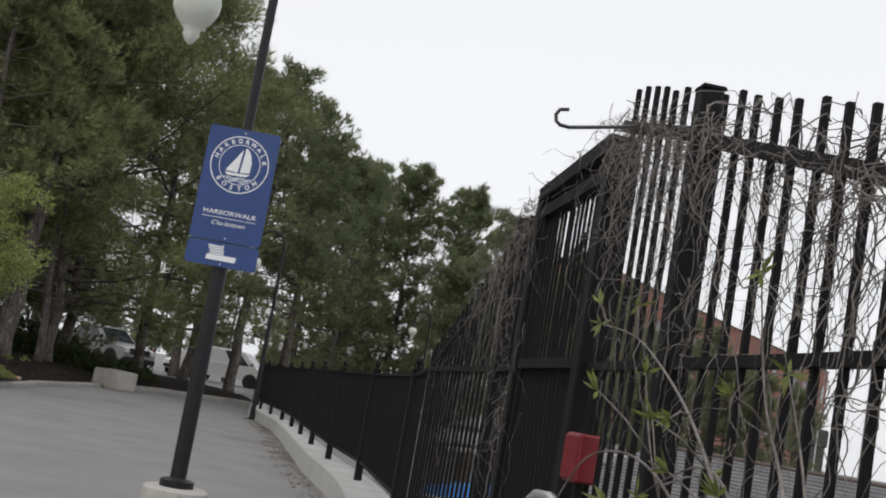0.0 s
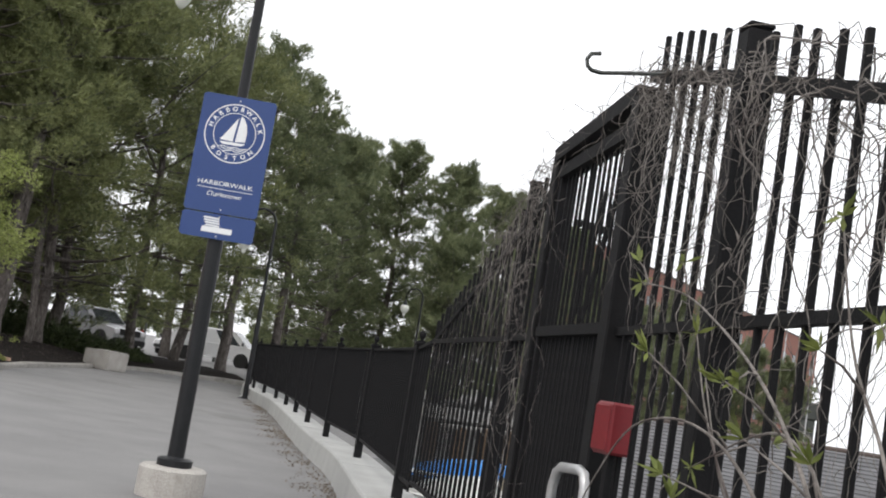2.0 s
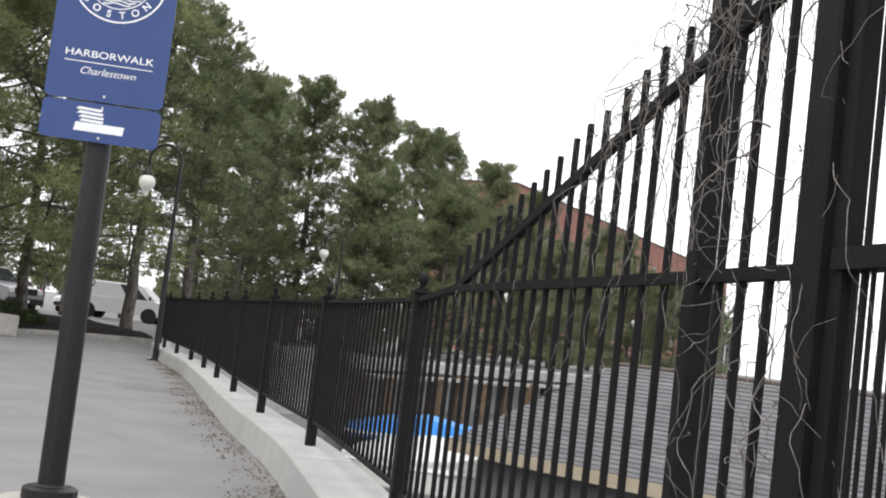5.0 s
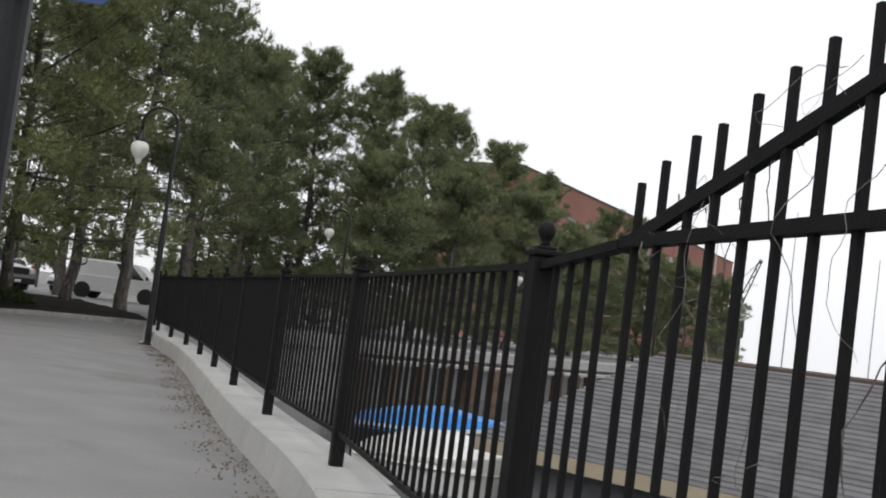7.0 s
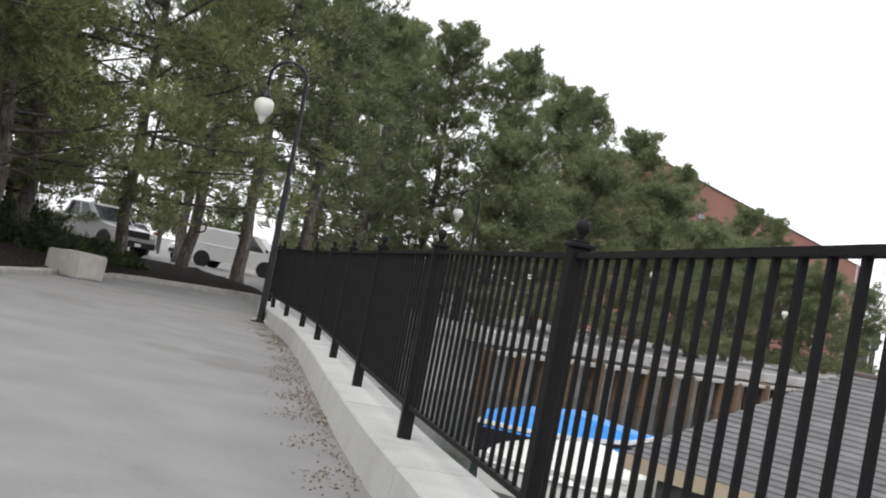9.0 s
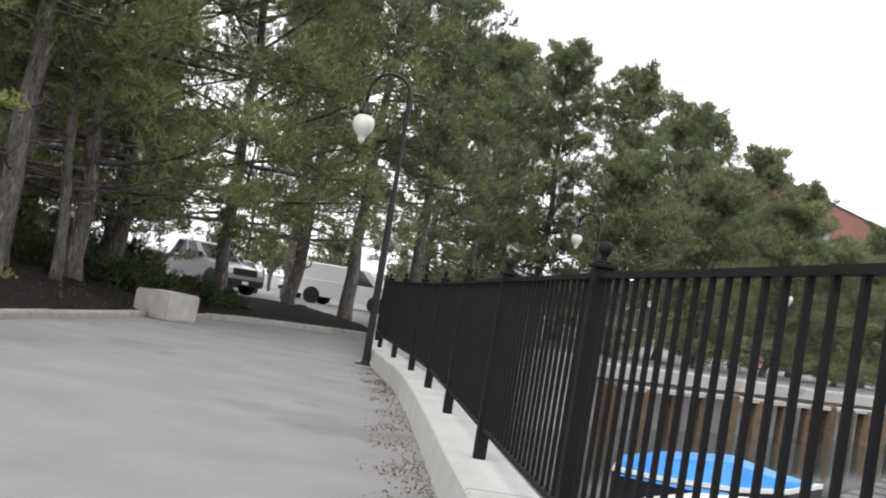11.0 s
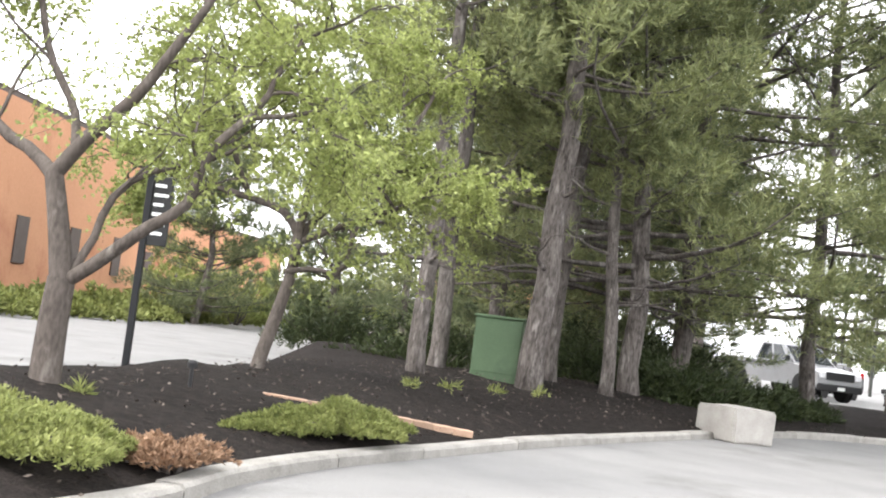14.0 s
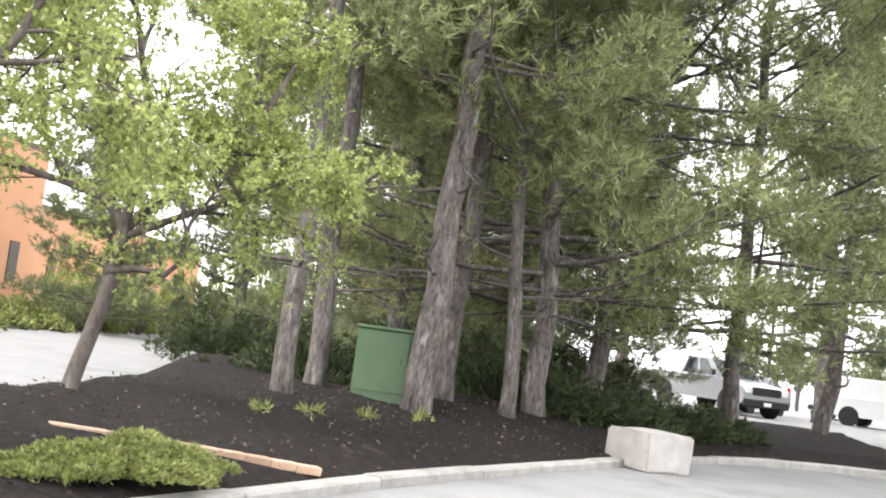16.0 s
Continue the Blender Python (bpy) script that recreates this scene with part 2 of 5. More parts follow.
# ---- mesh building ----
class Build:
    """Collects vertices and faces for one mesh."""

    def __init__(self):
        self.v, self.f = [], []

    def add(self, verts, faces):
        k = len(self.v)
        self.v.extend(tuple(p) for p in verts)
        self.f.extend(tuple(i + k for i in q) for q in faces)
        return self

    def box(self, x0, x1, y0, y1, z0, z1, c=0.0):
        """A box with its edges cut off by c."""
        if c <= 0:
            v = [(x, y, z) for x in (x0, x1) for y in (y0, y1) for z in (z0, z1)]
            return self.add(v, [(0, 1, 3, 2), (4, 6, 7, 5), (0, 4, 5, 1), (2, 3, 7, 6), (0, 2, 6, 4), (1, 5, 7, 3)])
        v, at = [], {}
        xs, ys, zs = (x0, x1), (y0, y1), (z0, z1)
        for i in (0, 1):
            for j in (0, 1):
                for k in (0, 1):
                    sx, sy, sz = (1 - 2 * i) * c, (1 - 2 * j) * c, (1 - 2 * k) * c
                    for a, p in enumerate(((xs[i], ys[j] + sy, zs[k] + sz), (xs[i] + sx, ys[j], zs[k] + sz), (xs[i] + sx, ys[j] + sy, zs[k]))):
                        at[i, j, k, a] = len(v)
                        v.append(p)
        f = []
        for s in (0, 1):
            f.append([at[s, 0, 0, 0], at[s, 1, 0, 0], at[s, 1, 1, 0], at[s, 0, 1, 0]])
            f.append([at[0, s, 0, 1], at[1, s, 0, 1], at[1, s, 1, 1], at[0, s, 1, 1]])
            f.append([at[0, 0, s, 2], at[1, 0, s, 2], at[1, 1, s, 2], at[0, 1, s, 2]])
        for p in (0, 1):
            for q in (0, 1):
                f.append([at[p, q, 0, 0], at[p, q, 1, 0], at[p, q, 1, 1], at[p, q, 0, 1]])
                f.append([at[p, 0, q, 0], at[p, 1, q, 0], at[p, 1, q, 2], at[p, 0, q, 2]])
                f.append([at[0, p, q, 1], at[1, p, q, 1], at[1, p, q, 2], at[0, p, q, 2]])
        f += [[at[i, j, k, a] for a in range(3)] for i in (0, 1) for j in (0, 1) for k in (0, 1)]
        return self.add(v, f)

    def tube(self, points, radii, sides=8, cap=True):
        """A tapered tube along points."""
        pts = [Vector(p) for p in points]
        rings, u = [], None
        for i, p in enumerate(pts):
            d = (pts[min(i + 1, len(pts) - 1)] - pts[max(i - 1, 0)]).normalized()
            if u is None:
                u = d.cross(Vector((0.31, 0.95, 0.02)))
                if u.length < 0.1:
                    u = d.cross(Vector((1, 0, 0)))
            u = (u - d * u.dot(d)).normalized()
            w = d.cross(u)
            r = radii[i] if hasattr(radii, "__len__") else radii
            rings.append([p + u * (r * math.cos(2 * math.pi * k / sides)) + w * (r * math.sin(2 * math.pi * k / sides)) for k in range(sides)])
        f = [(i * sides + k, i * sides + (k + 1) % sides, (i + 1) * sides + (k + 1) % sides, (i + 1) * sides + k)
             for i in range(len(pts) - 1) for k in range(sides)]
        if cap:
            f += [tuple(range(sides))[::-1], tuple((len(pts) - 1) * sides + k for k in range(sides))]
        return self.add([q for r in rings for q in r], f)

    def lathe(self, profile, sides=16, x=0.0, y=0.0):
        """Turns (radius, height) pairs about a vertical axis."""
        v = [(x + r * math.cos(2 * math.pi * k / sides), y + r * math.sin(2 * math.pi * k / sides), z) for r, z in profile for k in range(sides)]
        f = [(i * sides + k, i * sides + (k + 1) % sides, (i + 1) * sides + (k + 1) % sides, (i + 1) * sides + k)
             for i in range(len(profile) - 1) for k in range(sides)]
        f += [tuple(range(sides))[::-1], tuple((len(profile) - 1) * sides + k for k in range(sides))]
        return self.add(v, f)

    def prism(self, outline, y0, y1, inset=0.0):
        """An (x, z) outline pushed from y0 to y1."""
        n = len(outline)
        v = [(x, y0, z) for x, z in outline] + [(x, y1, z) for x, z in outline]
        f = [tuple(range(n)), tuple(range(2 * n - 1, n - 1, -1))] + [(i, n + i, n + (i + 1) % n, (i + 1) % n) for i in range(n)]
        return self.add(v, f)

    def mesh(self, name, smooth=False):
        me = bpy.data.meshes.new(name)
        me.from_pydata(self.v, [], self.f)
        bm = bmesh.new()
        bm.from_mesh(me)
        bmesh.ops.recalc_face_normals(bm, faces=bm.faces)
        bm.to_mesh(me)
        bm.free()
        if smooth:
            me.shade_smooth()
        return me


def part(name, shape, mat, parent=None, label="", smooth=False, at=None):
    """One mesh object, under parent if there is one. shape: a Build or a mesh."""
    me = shape
    if isinstance(shape, Build):
        me = shape.mesh(name, smooth)
    if mat and not me.materials:
        me.materials.append(mat)
    ob = new(name, me)
    if parent:
        ob.parent = parent
    if at is not None:
        ob.matrix_basis = at
    if label:
        ob["label"] = label
    return ob


def thing(name, label, category, at=None, group="", kind=""):
    ob = new(name)
    if at is not None:
        ob.matrix_basis = at
    return tagged(ob, label, category, group, kind)


def smooth_line(points, step):
    """Points at even steps along a smooth curve through the given ones."""
    p = np.array(points, float)
    out = []
    for i in range(len(p) - 1):
        a, b, c, d = p[max(i - 1, 0)], p[i], p[i + 1], p[min(i + 2, len(p) - 1)]
        for t in np.linspace(0, 1, 24, endpoint=False):
            out.append(0.5 * (2 * b + (c - a) * t + (2 * a - 5 * b + 4 * c - d) * t * t + (3 * b - a - 3 * c + d) * t ** 3))
    out.append(p[-1])
    out = np.array(out)
    s = np.concatenate([[0], np.cumsum(np.linalg.norm(np.diff(out, axis=0), axis=1))])
    k = np.linspace(0, s[-1], max(2, int(round(s[-1] / step)) + 1))
    return np.stack([np.interp(k, s, out[:, j]) for j in range(p.shape[1])], axis=1)


# ---- plan ----
# posts of the low fence, from the gate to the far end of the basin
POSTS = [(0.93, 8.74), (0.60, 12.0), (0.18, 14.5), (-0.19, 17.05), (-0.53, 19.6), (-0.87, 22.0), (-1.25, 24.3), (-1.70, 26.55), (-2.18, 28.95),
         (-2.52, 31.4), (-2.66, 33.9), (-2.5, 36.4), (-1.95, 38.85), (-0.95, 41.15), (0.35, 43.3), (1.8, 45.4)]
GATE = [(1.25, 5.83), (1.30, 5.28), (1.41, 4.20), (1.48, 3.27)]
NEAR = [(1.6, 2.0), (1.78, 0.0), (2.0, -3.0), (2.2, -8.0)]
EDGE = NEAR[::-1] + GATE[::-1] + POSTS
QUAYLINE = [(2.4, 47.4), (6.9, 53.4), (11.5, 58.9), (21.9, 73.0), (45, 104), (120, 205), (400, 580)]
KERB_TOP = 0.145
BEDLINE = [(-4.1, 6.0), (-4.3, 11.0), (-4.65, 15.0), (-5.05, 17.6), (-5.45, 18.75), (-5.72, 20.0), (-5.88, 21.6), (-6.06, 24.0), (-6.09, 28.0), (-5.87, 31.4),
           (-5.1, 34.1), (-4.1, 35.4), (-3.0, 35.9)]


def wall_face(y):
    """How far the upper edge of the low wall stands out from the fence."""
    return float(np.interp(y, [9, 11, 14, 24], [0.25, 0.24, 0.2, 0.18]))


# ---- ground, water and walls ----
rim = [(x + 0.1, y) for x, y in EDGE] + QUAYLINE


def ground_fall(y):
    """How far the walk lies lower along the fence than along the bed."""
    return float(np.interp(y, [-8, -4, 34, 43], [0.0, 0.1, 0.1, 0.0]))


fall_line = smooth_line([(x + 0.1, y) for x, y in EDGE], 0.5)


def ground_z(x, y):
    edge = float(np.interp(y, fall_line[:, 1], fall_line[:, 0]))
    return -ground_fall(y) * min(1.0, max(0.0, (x + 5.6) / (edge + 5.6)))


sheet = Build()
shore = [(-5.6, EDGE[0][1]), (-5.6, EDGE[-1][1]), rim[len(EDGE) - 1]] + QUAYLINE + [(400, 3000), (-3000, 3000), (-3000, -900), (2.4, -900), rim[0]]
sheet.add([(x, y, 0.0) for x, y in shore], [tuple(range(len(shore)))])
rows = [(-5.6 + u * (x + 5.6), y, -ground_fall(y) * u) for x, y in fall_line for u in (0.0, 0.33, 0.67, 1.0)]
sheet.add(rows, [(4 * i + k, 4 * i + k + 1, 4 * i + k + 5, 4 * i + k + 4) for i in range(len(fall_line) - 1) for k in range(3)])
part("ground", sheet, ASPHALT)
tagged(bpy.data.objects["ground"], "pale grey worn asphalt of the walk, road and car park", "ground", kind="structure")
tagged(part("water", Build().add([(-200, -900, -2.1), (3000, -900, -2.1), (3000, 3000, -2.1), (-200, 3000, -2.1)], [(0, 1, 2, 3)]), WATER),
       "still grey harbour water below the walk", "water", kind="structure")
b = Build()
for (x0, y0), (x1, y1) in zip(rim, rim[1:]):
    b.add([(x0, y0, -3), (x1, y1, -3), (x1, y1, 0.004), (x0, y0, 0.004)], [(0, 1, 2, 3)])
tagged(part("retaining_wall", b, QUAY), "stained concrete harbour wall dropping to the water", "wall", kind="structure")

# the low concrete wall that carries the fence, in cast lengths
kerbwall = tagged(new("kerb_wall"), "low pale concrete wall under the black fence", "kerb", kind="structure")


def normal_at(line, i):
    d = line[min(i + 1, len(line) - 1)] - line[max(i - 1, 0)]
    d = d / np.linalg.norm(d)
    return np.array((-d[1], d[0]))


def strip(line, left, right, z0, z1, chamfer, b=None, batter=0.0):
    """A bar with cut upper edges that follows a line; its left face leans out by batter towards the foot."""
    b = b or Build()
    rows = []
    for i, p in enumerate(line):
        n = normal_at(line, i)
        near = left(p[1]) if callable(left) else left
        q = [(p + n * (near + batter), z0), (p + n * near, z1 - chamfer), (p + n * (near - chamfer), z1), (p + n * (right + chamfer), z1), (p + n * right, z1 - chamfer), (p + n * right, z0)]
        rows += [(a[0], a[1], z) for a, z in q]
    m = 6
    f = [(i * m + k, i * m + (k + 1) % m, (i + 1) * m + (k + 1) % m, (i + 1) * m + k) for i in range(len(line) - 1) for k in range(m)]
    f += [tuple(range(m)), tuple(range((len(line) - 1) * m, len(line) * m))[::-1]]
    return b.add(rows, f)


fence_line = smooth_line(EDGE, 0.1)
seg = 24
for i in range(0, len(fence_line) - 2, seg):
    piece = fence_line[i:i + seg + 1].copy()
    if len(piece) < 3:
        continue
    piece[-1] = piece[-1] * 0.92 + piece[-2] * 0.08
    part("wall_block", strip(piece[::3] if len(piece) % 3 == 1 else piece, wall_face, -0.2, -0.3, KERB_TOP + random.uniform(-0.004, 0.004), 0.015, batter=0.04), CONCRETE, kerbwall)

# planting bed: a mulch mound behind a granite kerb
bed_line = smooth_line(BEDLINE, 0.3)
OFF, HEIGHT = [0, 0.15, 0.4, 0.8, 1.3, 1.9, 2.6, 6.0], [0.07, 0.10, 0.16, 0.25, 0.33, 0.40, 0.45, 0.46]


def bed_height(p, o):
    """Height of the mulch o metres in from the kerb; it falls away behind the crest."""
    k = float(np.interp(p[1], [30, 35], [1.0, 0.45]))
    crest = float(np.interp(p[1], [16, 20, 22.5, 25, 28, 34], [2.0, 2.15, 2.6, 3.7, 6.0, 12.0]))
    h = float(np.interp(min(o, crest), OFF, HEIGHT)) * k
    return h - max(0.0, o - crest) * 0.5 if o < crest + 1.1 else -0.1


b, rows = Build(), []
for i, p in enumerate(bed_line):
    n = normal_at(bed_line, i)
    for o in np.arange(0, 15.1, 0.3):
        q = p + n * o
        z = bed_height(p, o) + 0.05 * (noise.noise((q[0] * 0.9, q[1] * 0.9, 0)) + 0.5 * noise.noise((q[0] * 3.1, q[1] * 3.1, 5))) * min(1, o)
        rows.append((q[0], q[1], z))
m = len(np.arange(0, 15.1, 0.3))
b.add(rows, [(i * m + k, (i + 1) * m + k, (i + 1) * m + k + 1, i * m + k + 1) for i in range(len(bed_line) - 1) for k in range(m - 1)])
tagged(part("planting_bed", b, MULCH, smooth=True), "mounded planting bed of dark bark mulch", "mulch bed", kind="structure")

kerb = tagged(new("kerb"), "pale granite kerb of long stones round the bed", "kerb", kind="structure")
stones = smooth_line(BEDLINE, 0.1)
i = 0
while i < len(stones) - 4:
    k = random.choice((13, 16, 19, 22))
    piece = stones[i:i + k + 1].copy()
    piece[-1] = piece[-1] * 0.86 + piece[-2] * 0.14
    if len(piece) > 3:
        z = random.uniform(-0.012, 0.012)
        part("kerb_stone", strip(piece, 0.06 + z, -0.12, -0.2, 0.09 + z * 0.6, 0.022), KERBSTONE, kerb)
    i += k


# ---- black fence ----
def post_meshes():
    s = Build().box(-0.036, 0.036, -0.036, 0.036, 0.0, 1.090, 0.004).mesh("shaft")
    c = Build().box(-0.047, 0.047, -0.047, 0.047, 1.090, 1.108, 0.004).box(-0.028, 0.028, -0.028, 0.028, 1.108, 1.120, 0.004).mesh("cap")
    f = Build().lathe([(0.016, 1.120), (0.011, 1.130), (0.018, 1.142), (0.024, 1.153), (0.0265, 1.166), (0.024, 1.179), (0.016, 1.189), (0.004, 1.193)], 14).mesh("finial", True)
    for me in (s, c, f):
        me.materials.append(BLACK)
    return s, c, f


SHAFT, CAP, FINIAL = post_meshes()
PICKET = {}


def picket(x, y, z0, z1, yaw, parent, thin=0.0088):
    key = (round(z1 - z0, 2), thin)
    if key not in PICKET:
        PICKET[key] = Build().box(-thin, thin, -thin, thin, 0.0, key[0], 0.002).mesh("picket")
        PICKET[key].materials.append(BLACK)
    ob = new("picket", PICKET[key])
    ob.parent = parent
    ob.matrix_basis = pose(x, y, z0, 0, random.uniform(-0.4, 0.4), yaw)


def bar(a, b, half, depth, parent, name, mat=None):
    """A square rail from a to b, half as high as 2 * half."""
    a, b = Vector(a), Vector(b)
    d = (b - a)
    flat = Vector((d.y, -d.x, 0)).normalized() * depth
    up = d.cross(Vector((d.y, -d.x, 0))).normalized() * half
    if up.z < 0:
        up = -up
    v = [p + s * flat + t * up for p in (a, b) for s, t in ((-1, -1), (1, -1), (1, 1), (-1, 1))]
    return part(name, Build().add(v, [(0, 1, 2, 3), (7, 6, 5, 4), (0, 4, 5, 1), (1, 5, 6, 2), (2, 6, 7, 3), (3, 7, 4, 0)]), mat or BLACK, parent)


RAIL_TOP = 1.215
for i, (x, y) in enumerate(POSTS):
    n = POSTS[min(i + 1, len(POSTS) - 1)]
    yaw = math.degrees(math.atan2(n[1] - y, n[0] - x)) if i < len(POSTS) - 1 else 55
    p = thing("fence_post", "square black iron fence post with ball finial on the concrete wall", "fence post", pose(x, y, KERB_TOP - 0.002, 0, 0, yaw), "fence posts along the walk")
    part("shaft", SHAFT, None, p)
    part("cap", CAP, None, p)
    part("finial", FINIAL, None, p)
for (x0, y0), (x1, y1) in zip(POSTS, POSTS[1:]):
    p = thing("picket_fence", "straight black iron fence panel of square pickets", "fence", None, "low fence panels along the walk")
    yaw = math.degrees(math.atan2(y1 - y0, x1 - x0))
    length = math.hypot(x1 - x0, y1 - y0)
    bar((x0, y0, RAIL_TOP - 0.01), (x1, y1, RAIL_TOP - 0.01), 0.01, 0.016, p, "top_rail")
    bar((x0, y0, 0.325), (x1, y1, 0.325), 0.012, 0.015, p, "bottom_rail")
    count = int(round(length / 0.13))
    for k in range(1, count):
        u = k / count
        picket(x0 + u * (x1 - x0), y0 + u * (y1 - y0), 0.32, RAIL_TOP - 0.02, yaw, p)


def along(a, b, u):
    return a[0] + u * (b[0] - a[0]), a[1] + u * (b[1] - a[1])


def tall_panel(a, b, z_a, z_b, step, label, clear=0.14, shift=0.0, rail=0.021):
    """Pickets from a to b under a slanting rail, with a level rail at the height of the low fence."""
    p = thing("picket_fence", label, "fence", None, "tall fence panels by the gate")
    yaw = math.degrees(math.atan2(b[1] - a[1], b[0] - a[0]))
    bar((*a, z_a), (*b, z_b), rail, 0.012, p, "slanting_rail")
    bar((*a, 1.25), (*b, 1.25), 0.014, 0.018, p, "middle_rail")
    bar((*a, 0.325), (*b, 0.325), 0.012, 0.015, p, "bottom_rail")
    count = int(round(math.dist(a, b) / step))
    for k in range(1, count):
        u = (k - shift) / count
        x, y = along(a, b, u)
        picket(x, y, 0.32, z_a + u * (z_b - z_a) + clear + random.uniform(-0.008, 0.008), yaw, p)
    return p


def tall_post(x, y, top, half, yaw=95):
    p = thing("gate_post", "stout black steel gate post on the concrete wall", "gate post", pose(x, y, KERB_TOP - 0.002, 0, 0, yaw), "gate posts")
    h = top - KERB_TOP
    part("shaft", Build().box(-half, half, -half, half, 0, h, 0.006), BLACK, p)
    part("cap", Build().box(-half - 0.003, half + 0.003, -half - 0.003, half + 0.003, h, h + 0.015, 0.005), BLACK, p)


A = POSTS[0]
tall_panel((A[0] + 0.06, A[1] - 0.62), GATE[0], 1.24, 1.80, 0.126, "black iron fence with pickets rising towards the gate", shift=0.5, rail=0.016)
p = thing("picket_fence", "short black iron fence panel beside the low post", "fence", None, "low fence panels along the walk")
bar((*A, RAIL_TOP - 0.012), (A[0] + 0.06, A[1] - 0.62, 1.245), 0.012, 0.02, p, "top_rail")
bar((*A, 0.30), (A[0] + 0.06, A[1] - 0.62, 0.30), 0.012, 0.015, p, "bottom_rail")
for k in range(1, 5):
    picket(A[0] + 0.012 * k, A[1] - 0.125 * k, 0.25, RAIL_TOP + 0.005, 95, p)
tall_post(*GATE[0], 1.99, 0.028)
tall_post(*GATE[1], 2.05, 0.045)
tall_post(*GATE[2], 2.06, 0.05)
tall_post(*GATE[3], 2.03, 0.034)
tall_panel(GATE[0], GATE[1], 1.80, 1.93, 0.11, "narrow tall black picket panel between two posts")
tall_panel(GATE[2], GATE[3], 2.13, 1.9, 0.122, "tall black picket panel wound with dead vines")
tall_panel(GATE[3], NEAR[0], 1.89, 1.55, 0.122, "tall black picket panel sloping down from the gate, wound with vines")
tall_panel(NEAR[0], NEAR[1], 1.55, 1.24, 0.122, "black picket panel sloping down beside the walk")

# gate leaf under its lintel
g = thing("gate", "closed black steel gate with close bars under a heavy lintel", "gate")
a, c = (GATE[1][0], GATE[1][1] - 0.075), (GATE[2][0], GATE[2][1] + 0.06)
bar((GATE[1][0], GATE[1][1], 2.03), (GATE[2][0], GATE[2][1], 2.065), 0.03, 0.05, g, "lintel")
bar((*a, 1.945), (*c, 1.965), 0.026, 0.03, g, "top_rail")
bar((*a, 1.265), (*c, 1.265), 0.02, 0.03, g, "middle_rail")
bar((*a, 0.28), (*c, 0.28), 0.025, 0.03, g, "bottom_rail")
for k in range(1, 15):
    x, y = along(a, c, k / 15)
    picket(x, y, 0.27, 1.97, 95, g, 0.006)
for k in range(15):
    x, y = along(a, c, (k + 0.5) / 15)
    picket(x, y, 0.27, 1.26, 95, g, 0.0042)
for q in (a, c):
    part("stile", Build().box(q[0] - 0.02, q[0] + 0.02, q[1] - 0.025, q[1] + 0.025, 0.24, 2.02, 0.004), BLACK, g)
red = thing("call_box", "red enamelled steel box mounted beside the gate", "box", pose(1.395, 3.95, -0.04, 0, 0, 20))
part("body", Build().box(-0.042, 0.042, -0.05, 0.05, 0.9, 1.06, 0.008), RED, red)
part("lid", Build().box(-0.048, -0.041, -0.044, 0.044, 0.91, 1.05, 0.003), RED, red)
part("stand", Build().box(-0.012, 0.012, -0.015, 0.015, KERB_TOP + 0.03, 0.9, 0.003), BLACK, red)
for (y0, z0), (y1, z1), w in (((5.05, 1.27), (4.8, 1.82), 0.012), ((4.92, 1.27), (4.6, 1.86), 0.012), ((5.16, 1.74), (4.4, 1.6), 0.014)):
    bar((1.36 + 0.1 * (5.3 - y0), y0, z0), (1.36 + 0.1 * (5.3 - y1), y1, z1), w, 0.008, g, "brace")

rail = thing("tube_rail", "bent galvanised steel tube rail by the gate", "rail")
part("tube", Build().tube([(1.3, 4.36, KERB_TOP - 0.02), (1.3, 4.36, 0.71), (1.305, 4.345, 0.76), (1.315, 4.31, 0.78), (1.34, 4.12, 0.79), (1.35, 4.085, 0.78), (1.355, 4.07, 0.74), (1.355, 4.07, KERB_TOP - 0.02)], 0.017, 10), GALV, rail, smooth=True)
hook = thing("iron_hook", "thin bent iron hook sticking out from the gate lintel", "hook")
part("rod", Build().tube([(1.41, 4.0, 2.09), (1.32, 3.72, 2.0), (1.2, 3.58, 1.945), (1.13, 3.53, 1.92), (1.1, 3.52, 1.92), (1.087, 3.52, 1.93), (1.083, 3.52, 1.95), (1.093, 3.52, 1.967), (1.12, 3.52, 1.972)], 0.006, 8), OLDPOLE, hook, smooth=True)


# ---- dead vines and a shrub on the fence ----


def vine_mass(label, path, strands, spread, drop, seed, lift=0.1):
    """Tangled stems round a line, with some that hang down."""
    r = random.Random(seed)
    b = Build()
    pts = [Vector(p) for p in path]
    for s in range(strands):
        i = r.randrange(len(pts) - 1)
        p = pts[i].lerp(pts[i + 1], r.random()) + Vector((r.gauss(0, 0.03), r.gauss(0, 0.09), r.gauss(0, spread)))
        d = Vector((r.gauss(0, 0.25), r.gauss(0, 1), r.gauss(0, 0.6))).normalized()
        hang = r.random() < drop
        line, n = [p.copy()], r.randint(8, 40 if hang else 18)
        for k in range(n):
            d += Vector((r.gauss(0, 0.3), r.gauss(0, 0.42), r.gauss(-0.25 if hang else -0.06, 0.36)))
            back = pts[min(range(len(pts)), key=lambda q: abs(pts[q].y - p.y))]
            d.x += (back.x - 0.02 - p.x) * 3.0
            d.normalize()
            p = p + d * r.uniform(0.02, 0.038)
            if p.z > back.z + lift:
                d.z = -abs(d.z)
            if p.z < 0.3:
                break
            line.append(p.copy())
        if len(line) > 3:
            t = r.choice((0.0008, 0.001, 0.0012, 0.0014, 0.0018, 0.0024))
            b.tube(line, [t * (1 - 0.6 * k / len(line)) for k in range(len(line))], 4, False)
    tagged(part("dead_vine", b, VINE), label, "vine", kind="stuff")


